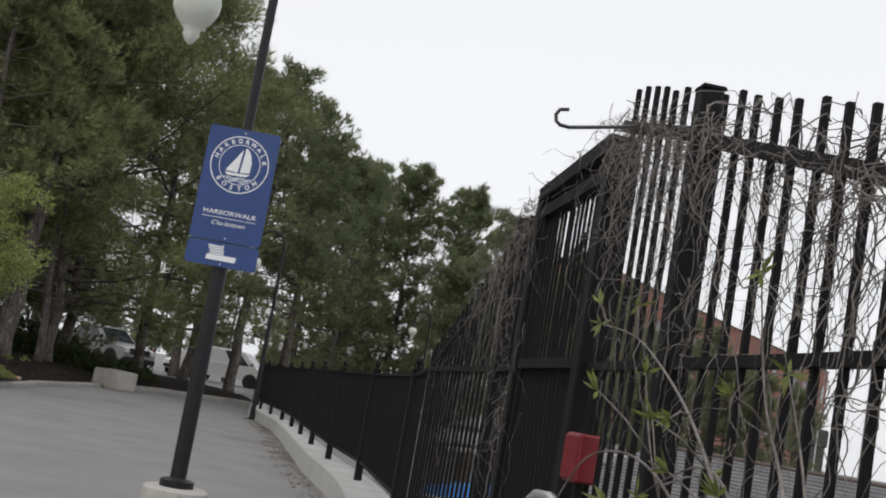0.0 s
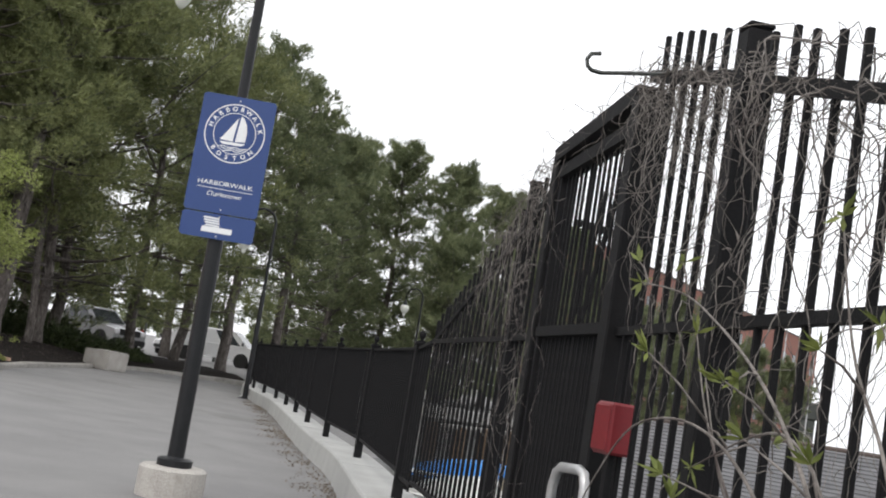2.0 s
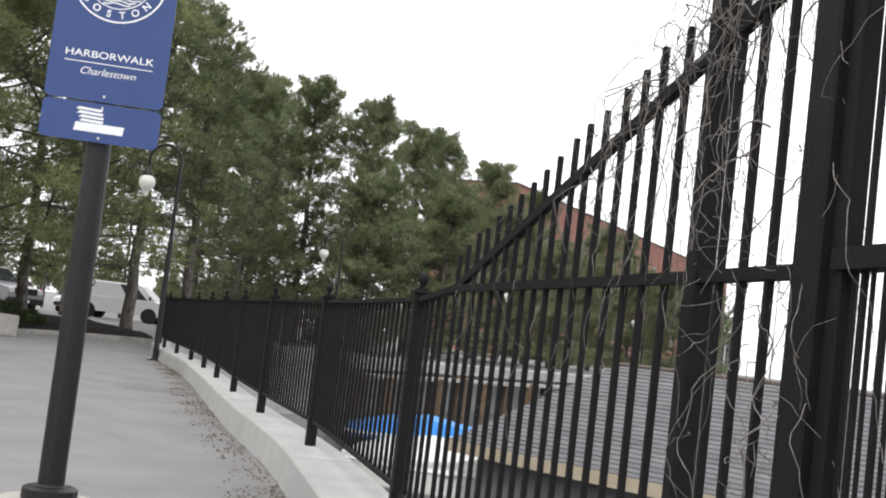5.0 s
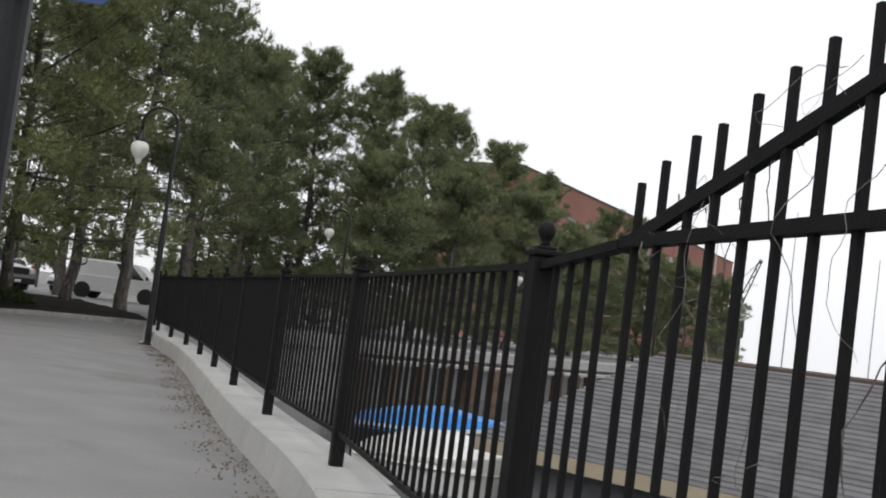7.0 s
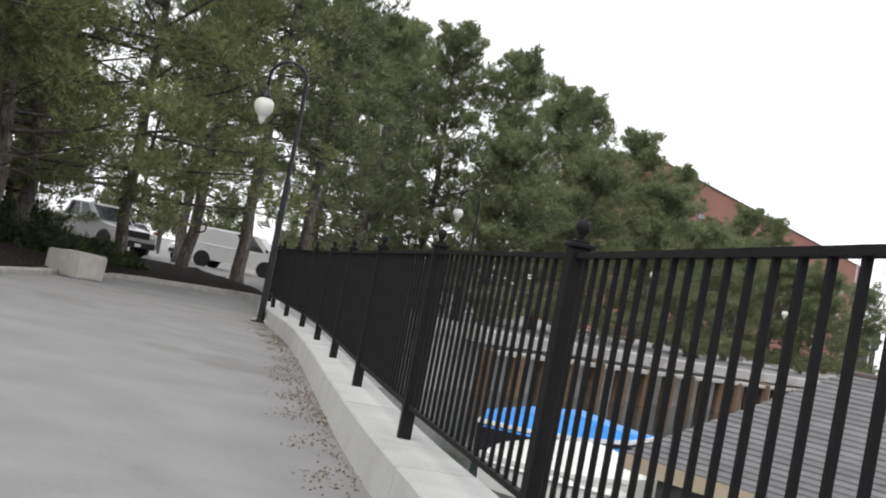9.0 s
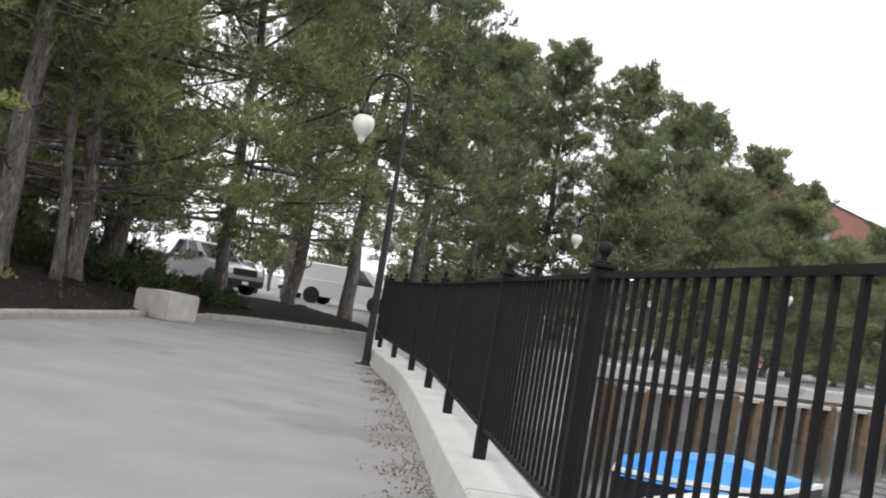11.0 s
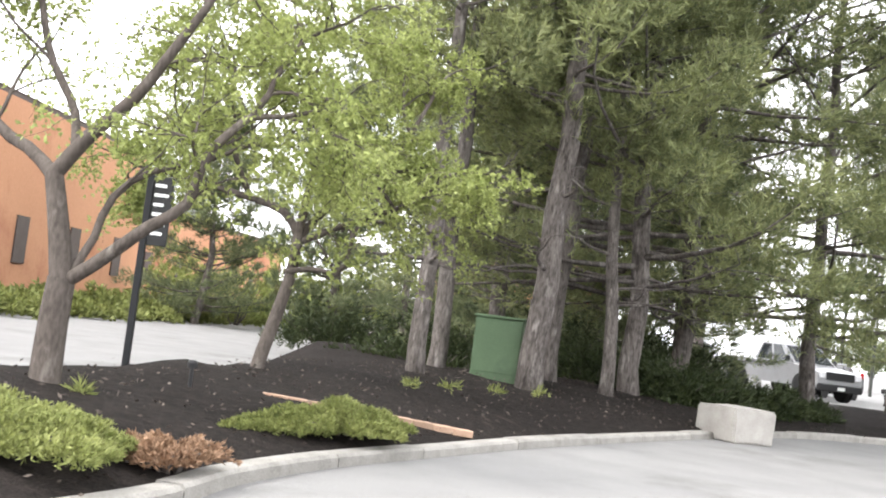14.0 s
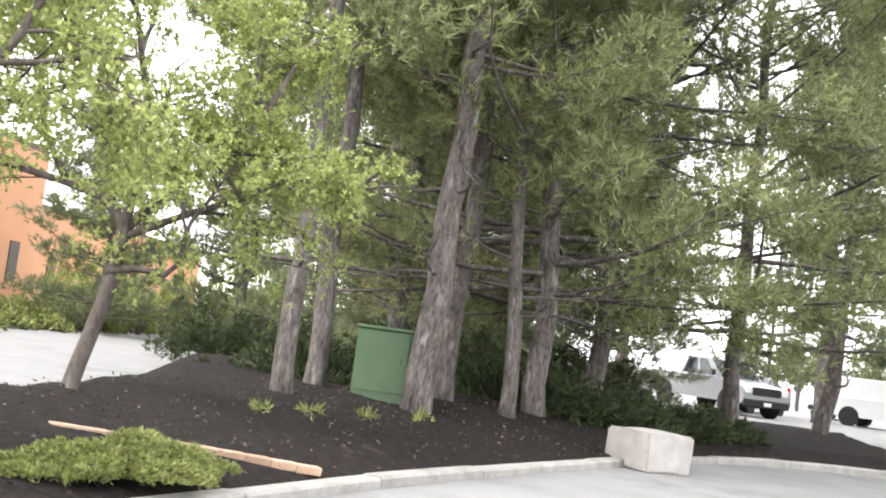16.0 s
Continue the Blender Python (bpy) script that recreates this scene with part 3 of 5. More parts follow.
vine_mass("tangle of grey leafless vines hanging on the tall fence", [(1.40, 4.1, 2.07), (1.46, 3.3, 1.9), (1.57, 2.3, 1.64), (1.64, 1.6, 1.46)], 420, 0.05, 0.4, 3, 0.03)
vine_mass("leafless vine strands wound through the lower tall fence", [(1.43, 3.9, 1.5), (1.5, 3.0, 1.5), (1.57, 2.2, 1.4)], 90, 0.2, 0.55, 4)
vine_mass("grey leafless vines clumped on the sloping fence end", [(1.19, 6.4, 1.74), (1.25, 5.83, 1.9), (1.29, 5.45, 1.98)], 150, 0.05, 0.45, 6, 0.05)
vine_mass("few dry vine stems along the sloping rail", [(1.03, 8.0, 1.3), (1.1, 7.3, 1.46), (1.17, 6.6, 1.62)], 22, 0.02, 0.5, 7, 0.02)
vine_mass("dry vine stems lying over the gate lintel", [(1.29, 5.3, 2.08), (1.35, 4.7, 2.1), (1.41, 4.1, 2.12)], 34, 0.015, 0.15, 8, 0.02)
vine_mass("vine stems twisted round the narrow panel", [(1.25, 5.75, 1.4), (1.28, 5.55, 1.3), (1.3, 5.35, 1.4)], 50, 0.35, 0.6, 9)


def leaf_blades(points, dirs, length, width, count, r, name, mat, fold=0.5):
    """Many pointed leaf blades, count round each point."""
    n = len(points)
    p = np.repeat(np.array(points), count, axis=0)
    d = np.repeat(np.array(dirs), count, axis=0) + r.normal(0, fold, (n * count, 3))
    d /= np.linalg.norm(d, axis=1, keepdims=True) + 1e-9
    side = np.cross(d, r.normal(0, 1, d.shape))
    side /= np.linalg.norm(side, axis=1, keepdims=True) + 1e-9
    L = (length * r.uniform(0.6, 1.2, (n * count, 1)))
    W = (width * r.uniform(0.7, 1.2, (n * count, 1)))
    return blades(p, d, side, L, W, name, mat, True)


def blades(p, d, side, L, W, name, mat, four=False):
    """Triangles, or kite shapes, from p along d."""
    n = len(p)
    if four:
        v = np.stack([p, p + d * L * 0.45 + side * W * 0.5, p + d * L, p + d * L * 0.45 - side * W * 0.5], axis=1).reshape(-1, 3)
        k = 4
    else:
        v = np.stack([p - side * W * 0.5, p + side * W * 0.5, p + d * L], axis=1).reshape(-1, 3)
        k = 3
    me = bpy.data.meshes.new(name)
    me.vertices.add(n * k)
    me.vertices.foreach_set("co", v.astype(np.float32).ravel())
    me.loops.add(n * k)
    me.loops.foreach_set("vertex_index", np.arange(n * k, dtype=np.int32))
    me.polygons.add(n)
    me.polygons.foreach_set("loop_start", np.arange(0, n * k, k, dtype=np.int32))
    me.update(calc_edges=True)
    me.materials.append(mat)
    return me


shrub = thing("shrub", "sparse shrub with bare arching stems and fresh leaf tufts", "shrub", pose(0, 0, 0))
r = random.Random(12)
stems, tip, tipd = Build(), [], []
STEMS = [((1.42, 1.75, 0.28), (1.36, 2.5, 0.9), (1.26, 3.0, 0.98), (1.2, 3.35, 0.72)), ((1.42, 1.75, 0.28), (1.38, 2.3, 0.95), (1.34, 2.9, 1.25), (1.28, 3.3, 1.33)),
         ((1.45, 1.8, 0.28), (1.43, 2.2, 0.8), (1.4, 2.45, 1.0), (1.36, 2.9, 0.9)), ((1.45, 1.8, 0.28), (1.44, 2.05, 0.9), (1.43, 2.25, 1.15), (1.42, 2.35, 1.4)),
         ((1.4, 1.9, 0.28), (1.32, 2.5, 0.72), (1.26, 2.9, 0.7), (1.22, 3.2, 0.5)), ((1.45, 1.85, 0.28), (1.42, 2.4, 0.75), (1.4, 2.75, 0.85), (1.38, 2.95, 1.1)),
         ((1.45, 1.85, 0.28), (1.4, 2.6, 0.78), (1.37, 2.85, 1.0), (1.36, 3.0, 1.2)), ((1.5, 1.7, 0.28), (1.47, 2.0, 0.85), (1.46, 2.1, 1.05), (1.45, 2.2, 1.2))]
for s in STEMS:
    line = smooth_line(s, 0.05)
    stems.tube(line, [0.006 - 0.0045 * k / len(line) for k in range(len(line))], 6)
    for k in range(len(line) // 3, len(line), 5):
        if r.random() < 0.55:
            d = Vector((r.gauss(-0.3, 0.5), r.gauss(0.2, 0.7), r.gauss(0.5, 0.4))).normalized()
            a = Vector(line[k])
            e = a + d * r.uniform(0.06, 0.2)
            stems.tube([a, (a + e) / 2 + Vector((0, 0, 0.01)), e], [0.003, 0.0025, 0.0015], 5)
            if r.random() < 0.75:
                tip.append(e)
                tipd.append(d)
    tip.append(Vector(line[-1]))
    tipd.append(Vector(line[-1]) - Vector(line[-3]))
part("stem", stems, VINE, shrub, smooth=True)
part("foliage", leaf_blades(tip, tipd, 0.052, 0.013, 8, np.random.default_rng(3), "foliage", VINELEAF, 0.4), None, shrub)


# ---- lamps and the blue sign ----
def street_lamp(at, label, base="plate", top=4.05):
    """Hooked lamp post: the arm bends over and carries a milky urn globe."""
    p = thing("street_lamp", label, "street lamp", at, "hooked lamps along the walk")
    part("shaft", Build().lathe([(0.075, 0.0), (0.075, 0.05), (0.058, 0.07), (0.056, 1.6), (0.05, 2.4), (0.05, 2.42), (0.038, 2.44), (0.034, top)], 16), POLE, p, smooth=False)
    arc = [(0, 0, top - 0.02)] + [(-0.32 + 0.32 * math.cos(t), 0, top + 0.32 * math.sin(t)) for t in np.linspace(0, math.pi, 15)] + [(-0.64, 0, top - 0.2)]
    part("arm", Build().tube(arc, 0.027, 10), POLE, p, smooth=True)
    part("hood", Build().lathe([(0.03, top - 0.14), (0.05, top - 0.2), (0.06, top - 0.26), (0.1, top - 0.31), (0.105, top - 0.35)], 16, -0.64), POLE, p, smooth=True)
    part("globe", Build().lathe([(0.09, top - 0.35), (0.15, top - 0.4), (0.168, top - 0.47), (0.16, top - 0.54), (0.125, top - 0.61), (0.08, top - 0.66), (0.055, top - 0.69), (0.06, top - 0.72), (0.03, top - 0.77), (0.006, top - 0.79)], 20, -0.64), GLOBE, p, "milky white globe", smooth=True)
    if base == "plate":
        part("base_plate", Build().box(-0.13, 0.13, -0.13, 0.13, -0.01, 0.025, 0.006), POLE, p)
        for sx in (-1, 1):
            for sy in (-1, 1):
                part("bolt", Build().lathe([(0.018, 0.025), (0.018, 0.05), (0.01, 0.06)], 6, 0.1 * sx, 0.1 * sy), GALV, p)
    return p


SIGN = (-0.61, 8.6)
foot = thing("concrete_footing", "round pale concrete footing under the sign lamp", "footing", pose(*SIGN, 0))
part("body", Build().lathe([(0.235, -0.25), (0.23, 0.12), (0.21, 0.138), (0.0, 0.14)], 24), GRANITE, foot)
street_lamp(pose(*SIGN, 0.135, 0, 0, 46), "black hooked lamp post carrying the blue sign", "collar", 3.83)
part("collar", Build().lathe([(0.12, 0.0), (0.12, 0.05), (0.1, 0.06), (0.06, 0.062)], 20), POLE, bpy.data.objects["street_lamp"])
street_lamp(pose(-2.2, 27.65, ground_z(-2.2, 27.65), 0, 0, -6), "black hooked lamp post standing at the edge of the walk")
street_lamp(pose(1.95, 45.9, 0, 0, 0, -14), "black hooked lamp post beyond the fence bend")
street_lamp(pose(10.55, 55.6, -0.3, 0, 0, -30), "far hooked lamp post on the quay")
street_lamp(pose(20.9, 70.3, -0.3, 0, 0, -30), "far hooked lamp post on the quay")

# sign: two blue plates, a ring emblem with a sailing boat, and its lettering
SW, SZ0, SZM, SZ1 = 0.535, 1.80, 1.985, 2.86
sign = thing("walk_sign", "navy blue sign with white lettering and sailing emblem", "sign", Matrix.LocRotScale((SIGN[0] + 0.005, SIGN[1] - 0.075, -0.009), Euler((0, 0, radians(2))), (0.9575, 0.9575, 0.9575)))


def plate(z0, z1, c=0.018):
    h = SW / 2
    o = [(-h + c, z0), (h - c, z0), (h, z0 + c), (h, z1 - c), (h - c, z1), (-h + c, z1), (-h, z1 - c), (-h, z0 + c)]
    return Build().prism(o, 0, 0.006)


part("upper_plate", plate(SZM + 0.004, SZ1), BLUE, sign)
part("lower_plate", plate(SZ0, SZM - 0.004), BLUE, sign)
part("bracket", Build().box(-0.03, 0.03, 0.006, 0.03, SZ0 + 0.03, SZ1 - 0.03), POLE, sign)
for z in (SZ0 + 0.02, SZM - 0.025, SZM + 0.03, SZ1 - 0.03):
    part("bolt", Build().lathe([(0.007, 0), (0.006, 0.003), (0.002, 0.004)], 10), GALV, sign, at=pose(0, 0, z, 90))


def flat(points, depth=-0.0025):
    """A thin raised shape of (x, z) points on the sign face."""
    return Build().prism(points, depth, 0.0)


def ring(cx, cz, r0, r1, n=56):
    b = Build()
    v = [(cx + rr * math.cos(2 * math.pi * k / n), y, cz + rr * math.sin(2 * math.pi * k / n)) for y in (-0.0025, 0.0) for rr in (r0, r1) for k in range(n)]
    f = []
    for k in range(n):
        j = (k + 1) % n
        f += [(k, j, n + j, n + k), (k, j, 2 * n + j, 2 * n + k), (n + k, n + j, 3 * n + j, 3 * n + k)]
    return b.add(v, f)


EC = 2.585
part("emblem_ring", ring(0, EC, 0.212, 0.220), WHITE, sign)
part("emblem_ring", ring(0, EC, 0.150, 0.155), WHITE, sign)
part("emblem_sail", flat([(0.012, EC - 0.06), (0.085, EC - 0.05), (0.088, EC + 0.02), (0.075, EC + 0.08), (0.05, EC + 0.125), (0.028, EC + 0.132)]), WHITE, sign)
part("emblem_sail", flat([(-0.098, EC - 0.055), (-0.005, EC - 0.06), (0.012, EC + 0.12), (-0.02, EC + 0.07), (-0.05, EC + 0.02)]), WHITE, sign)
part("emblem_hull", flat([(-0.1, EC - 0.068), (0.09, EC - 0.064), (0.06, EC - 0.085), (-0.075, EC - 0.088)]), WHITE, sign)
for k in range(3):
    w = 0.105 - 0.022 * k
    z = EC - 0.1 - 0.013 * k
    top = [(x, z + 0.004 * math.sin(70 * x + k)) for x in np.linspace(-w, w, 14)]
    part("emblem_wave", flat(top + [(x, q - 0.006) for x, q in top[::-1]]), WHITE, sign)


def letters(text, width, z, name, shear=0.0, bold=0.0, squash=1.0):
    """Raised letters of the built-in font, centred on the sign."""
    cu = bpy.data.curves.new(name, "FONT")
    cu.body, cu.size, cu.align_x, cu.shear, cu.offset, cu.extrude = text, 1.0, "CENTER", shear, bold, 0.01
    ob = bpy.data.objects.new(name, cu)
    scene.collection.objects.link(ob)
    bpy.context.view_layer.update()
    me = bpy.data.meshes.new_from_object(ob.evaluated_get(bpy.context.evaluated_depsgraph_get()))
    k = width / (max(q.co.x for q in me.vertices) - min(q.co.x for q in me.vertices))
    for q in me.vertices:
        q.co = (q.co.x * k, -0.0015 if q.co.z > 0 else 0.0, q.co.y * k * squash)
    bpy.data.objects.remove(ob)
    me.name = name
    me.materials.clear()
    part(name, me, WHITE, sign, at=pose(0, -0.0008, z))


def curved(text, first, step, flip, name="emblem_letter"):
    """Letters of the built-in font set round the emblem, each a piece of its own."""
    for k, ch in enumerate(text):
        cu = bpy.data.curves.new(name, "FONT")
        cu.body, cu.size, cu.align_x, cu.align_y, cu.offset, cu.extrude = ch, 0.046, "CENTER", "CENTER", 0.0012, 0.01
        ob = bpy.data.objects.new(name, cu)
        scene.collection.objects.link(ob)
        bpy.context.view_layer.update()
        me = bpy.data.meshes.new_from_object(ob.evaluated_get(bpy.context.evaluated_depsgraph_get()))
        bpy.data.objects.remove(ob)
        a = radians(first + step * k)
        turn = a + math.pi / 2 if flip else a - math.pi / 2
        for q in me.vertices:
            x, z = q.co.x, q.co.y
            q.co = (0.183 * math.cos(a) + x * math.cos(turn) - z * math.sin(turn), -0.0015 if q.co.z > 0 else 0.0, EC + 0.183 * math.sin(a) + x * math.sin(turn) + z * math.cos(turn))
        me.materials.clear()
        part(name, me, WHITE, sign, at=pose(0, -0.0008, 0))


curved("HARBORWALK", 166, -16.9, False)
curved("BOSTON", 222, 19.2, True)
letters("HARBORWALK", 0.40, 2.19, "lettering", bold=0.008, squash=0.78)
letters("Charlestown", 0.25, 2.11, "script_lettering", shear=0.35)
part("rule", flat([(-0.2, 2.164), (0.2, 2.164), (0.2, 2.168), (-0.2, 2.168)]), WHITE, sign)
for k, (x0, x1) in enumerate(((-0.115, 0.0), (-0.11, 0.005), (-0.1, 0.01), (-0.095, 0.01))):
    z = 1.945 - 0.018 * k
    part("logo_stripe", flat([(x0, z), (x1, z - 0.004), (x1 + 0.004, z + 0.008), (x0 + 0.012, z + 0.012)]), WHITE, sign)
part("logo_bar", flat([(-0.115, 1.845), (0.105, 1.845), (0.11, 1.885), (-0.11, 1.885)]), WHITE, sign)


# ---- trees ----
def pine(seed, h, reach, start, near, radius, lower=0, column=0.6, open_crown=0.42):
    """A pine: bent trunk with whorled limbs in one mesh, and a crown of needle tufts gathered in rounded clumps along the limbs."""
    r = random.Random(seed)
    rn = np.random.default_rng(seed)
    wood = Build()
    n = 14
    bend = [(0.0, 0.0)]
    for k in range(n):
        bend.append((bend[-1][0] + r.gauss(0, 0.05), bend[-1][1] + r.gauss(0, 0.05)))
    spine = [Vector((bend[k][0], bend[k][1], -0.5 + (h + 0.5) * k / n)) for k in range(n + 1)]
    rad = [radius * (1.0 if k else 1.25) * (1 - 0.93 * k / n) + 0.012 for k in range(n + 1)]
    wood.tube(spine, rad, 12)

    def at(z):
        u = min(max((z + 0.5) / (h + 0.5) * n, 0), n - 0.001)
        return spine[int(u)].lerp(spine[int(u) + 1], u - int(u)), radius * (1 - 0.93 * u / n) + 0.012

    clumps = []
    z = start
    while z < h - 0.35:
        u = (z - start) / (h - start)
        whorl = r.choice((4, 5, 5, 6)) if not near else r.choice((4, 5, 5))
        first = r.uniform(0, 6.28)
        for k in range(whorl):
            if r.random() < (0.12 if near else 0.2):
                continue
            t = first + 2 * math.pi * k / whorl + r.gauss(0, 0.3)
            prof = min(1.0, 0.72 + 1.3 * u) * (1 - u) ** column + 0.06
            L = reach * prof * r.uniform(0.6, 1.12)
            rise = -0.12 + 0.75 * u + r.gauss(0, 0.1)
            p, pr = at(z + r.uniform(-0.2, 0.2))
            d = Vector((math.cos(t), math.sin(t), rise)).normalized()
            line, m = [p.copy()], 6
            for j in range(m):
                d = (d + Vector((r.gauss(0, 0.09), r.gauss(0, 0.09), r.gauss(0.06, 0.05)))).normalized()
                p = p + d * (L / m)
                line.append(p.copy())
            wood.tube(line, [max(0.006, min(pr * 0.42, 0.014 + 0.009 * L) * (1 - 0.88 * j / m)) for j in range(m + 1)], 4, False)
            size = r.uniform(0.42, 0.72) if near else r.uniform(0.3, 0.48)
            for j in range(3 if near else 2, m + 1):
                for s in (-1, 1):
                    if r.random() < open_crown:
                        continue
                    side = Vector((-d.y, d.x, 0)) * s * L * r.uniform(0.04, 0.2) * (1.25 - j / m * 0.6)
                    c = line[j].lerp(line[j - 1], r.random()) + side + Vector((0, 0, r.uniform(-0.05, 0.22)))
                    if near:
                        wood.tube([line[j - 1], (line[j - 1] + c) / 2 - Vector((0, 0, 0.04)), c], [0.009, 0.007, 0.004], 3, False)
                    clumps.append((c, size * r.uniform(0.75, 1.25), (d + side * 0.5 + Vector((0, 0, 0.35))).normalized()))
            clumps.append((line[-1] + d * 0.1, size * 0.9, (d + Vector((0, 0, 0.3))).normalized()))
        z += (0.58 if near else 0.5) * r.uniform(0.75, 1.25) * (1 - 0.45 * u)
    for k in range(lower):
        t, L = r.uniform(0, 2 * math.pi), r.uniform(1.0, 2.6)
        p, pr = at(r.uniform(1.3, start))
        line, d = [p.copy()], Vector((math.cos(t), math.sin(t), r.uniform(-0.15, 0.25)))
        for j in range(8):
            d = (d + Vector((r.gauss(0, 0.16), r.gauss(0, 0.16), r.gauss(0.02, 0.1)))).normalized()
            p = p + d * L / 8
            line.append(p.copy())
            if j > 2:
                e = p + Vector((r.gauss(0, 0.25), r.gauss(0, 0.25), r.gauss(0.05, 0.15)))
                wood.tube([p, p.lerp(e, 0.5) + Vector((0, 0, 0.03)), e], [0.008, 0.006, 0.003], 4, False)
        wood.tube(line, [0.034 * (1 - 0.8 * j / 8) for j in range(9)], 5, False)
    for k in range(4):
        clumps.append((spine[-1] + Vector((r.gauss(0, 0.08), r.gauss(0, 0.08), -0.22 * k)), 0.2 + 0.05 * k, Vector((0, 0, 1))))
    # tufts: short shoots that point out and up from each clump, each a brush of needles
    shoots, count, length, width = (34, 10, 0.15, 0.02) if near else (11, 8, 0.21, 0.034)
    C = np.repeat(np.array([c for c, s, w in clumps]), shoots, axis=0)
    S = np.repeat(np.array([s for c, s, w in clumps]), shoots)[:, None]
    W = np.repeat(np.array([w for c, s, w in clumps]), shoots, axis=0)
    out = rn.normal(0, 1, C.shape) + W * 0.8
    out /= np.linalg.norm(out, axis=1, keepdims=True)
    tips = C + out * S * np.array((1.0, 1.0, 0.8)) * rn.uniform(0.3, 1.0, S.shape) ** 0.6
    way = out * 0.8 + W * 0.5 + np.array((0, 0, 0.35))
    way /= np.linalg.norm(way, axis=1, keepdims=True)
    p = np.repeat(tips, count, axis=0)
    d = np.repeat(way, count, axis=0)
    p = p - d * rn.uniform(0.0, 0.2, (len(p), 1))
    d = d * 0.75 + rn.normal(0, 0.5, d.shape)
    d /= np.linalg.norm(d, axis=1, keepdims=True)
    side = np.cross(d, rn.normal(0, 1, d.shape))
    side /= np.linalg.norm(side, axis=1, keepdims=True)
    crown = blades(p, d, side, length * rn.uniform(0.65, 1.3, (len(p), 1)), np.full((len(p), 1), width), "crown", NEEDLE if near else NEEDLE2)
    return wood.mesh("trunk", True), crown


def plant(meshes, x, y, z, turn, scale, label, group, lean=(0, 0), tall=1.0):
    p = thing("pine_tree", label, "pine tree", Matrix.LocRotScale((x, y, z), Euler((radians(lean[0]), radians(lean[1]), radians(turn))), (scale, scale, scale * tall)), group)
    if not meshes[0].materials:
        meshes[0].materials.append(BARK)
    part("trunk", meshes[0], None, p)
    part("crown", meshes[1], None, p)


NEARPINES = [pine(11, 12.5, 2.9, 4.0, True, 0.165, 4, 0.6, 0.66), pine(12, 12.0, 2.4, 4.0, True, 0.112, 5, 0.6, 0.66), pine(13, 11.0, 4.9, 1.75, True, 0.14, 4, 0.55, 0.48)]
FARPINES = [pine(21, 13.0, 3.5, 4.4, False, 0.22, 5, 0.6, 0.55), pine(22, 12.5, 3.6, 2.2, False, 0.2, 2, 0.6, 0.55), pine(23, 12.0, 3.7, 1.0, False, 0.2, 0, 0.5, 0.4), pine(24, 8.5, 3.6, 0.4, False, 0.17, 0, 0.45, 0.28)]
for k, (v, x, y, z, turn, s, lean) in enumerate((
        (0, -7.9, 27.25, 0.4, 10, 1.0, (0, 3)), (1, -8.6, 25.6, 0.4, 80, 0.95, (0, 1)), (1, -7.7, 29.1, 0.4, 200, 0.85, (0, 4)), (2, -7.75, 30.2, 0.4, 150, 1.1, (0, 4)),
        (1, -9.4, 27.2, 0.35, 260, 1.05, (0, 1)), (1, -8.65, 29.3, 0.35, 40, 1.1, (0, 2)), (2, -9.8, 31.3, 0.3, 20, 1.1, (0, 2)), (2, -8.4, 34.0, 0.2, 130, 1.2, (0, 3)), (2, -6.9, 36.6, 0.1, 262, 1.1, (0, 1)), (0, -11.5, 32.5, 0.2, 300, 1.0, (0, 0)))):
    plant(NEARPINES[v], x, y, z, turn, s, "dark green pine with grey scaly trunk in the mulch bed", "pines in the planting bed", lean)
for v, x, y, h, turn in ((1, -6.8, 44.5, 12.3, 30), (0, -4.9, 43.8, 12.6, 100), (0, -3.4, 47.0, 11.9, 170), (0, -10.1, 61.0, 14.5, 0), (1, -4.4, 60.5, 12.5, 40), (2, -1.6, 61.0, 12.4, 200), (2, -1.9, 55.0, 11.0, 260), (2, 0.6, 59.5, 12.9, 300), (2, 3.4, 57.5, 11.9, 90),
                         (2, 6.2, 63.4, 12.0, 10), (1, 8.5, 67.2, 12.6, 250), (2, 11.4, 72.8, 12.2, 170), (2, 15.5, 78.5, 11.4, 60), (2, 21.5, 85.0, 10.5, 330), (1, 25.0, 89.0, 10.9, 140),
                         (3, 3.6, 54.5, 8.0, 20), (3, 7.5, 60.0, 8.4, 190), (3, 11.6, 66.0, 8.6, 280), (3, 17.0, 74.5, 7.6, 70), (0, -15.0, 53.0, 13.0, 33), (3, 29.5, 93.5, 8.2, 100), (3, 20.5, 82.0, 7.6, 130), (3, 24.5, 86.0, 7.8, 215), (3, 27.2, 84.0, 7.2, 300), (3, 31.5, 88.5, 7.0, 35), (3, 15.5, 71.0, 7.4, 80),
                         (0, -21.0, 58.0, 13.5, 280), (2, -13.0, 40.0, 12.0, 160), (3, -13.5, 36.0, 7.0, 60), (3, -27.5, 41.5, 7.0, 10), (3, -24.8, 45.0, 8.5, 95), (1, -21.5, 44.5, 9.0, 240), (3, -16.5, 42.5, 8.0, 150), (3, -10.8, 40.0, 6.2, 220)):
    s = h * (0.94 if x > 0 else 1.0) / (13.0, 12.5, 12.0, 8.5)[v]
    plant(FARPINES[v], x, y, 0.0, turn, s, "tall dark pine in the row behind the walk", "pines behind the walk", (random.uniform(-1.5, 1.5), random.uniform(-1.5, 1.5)))


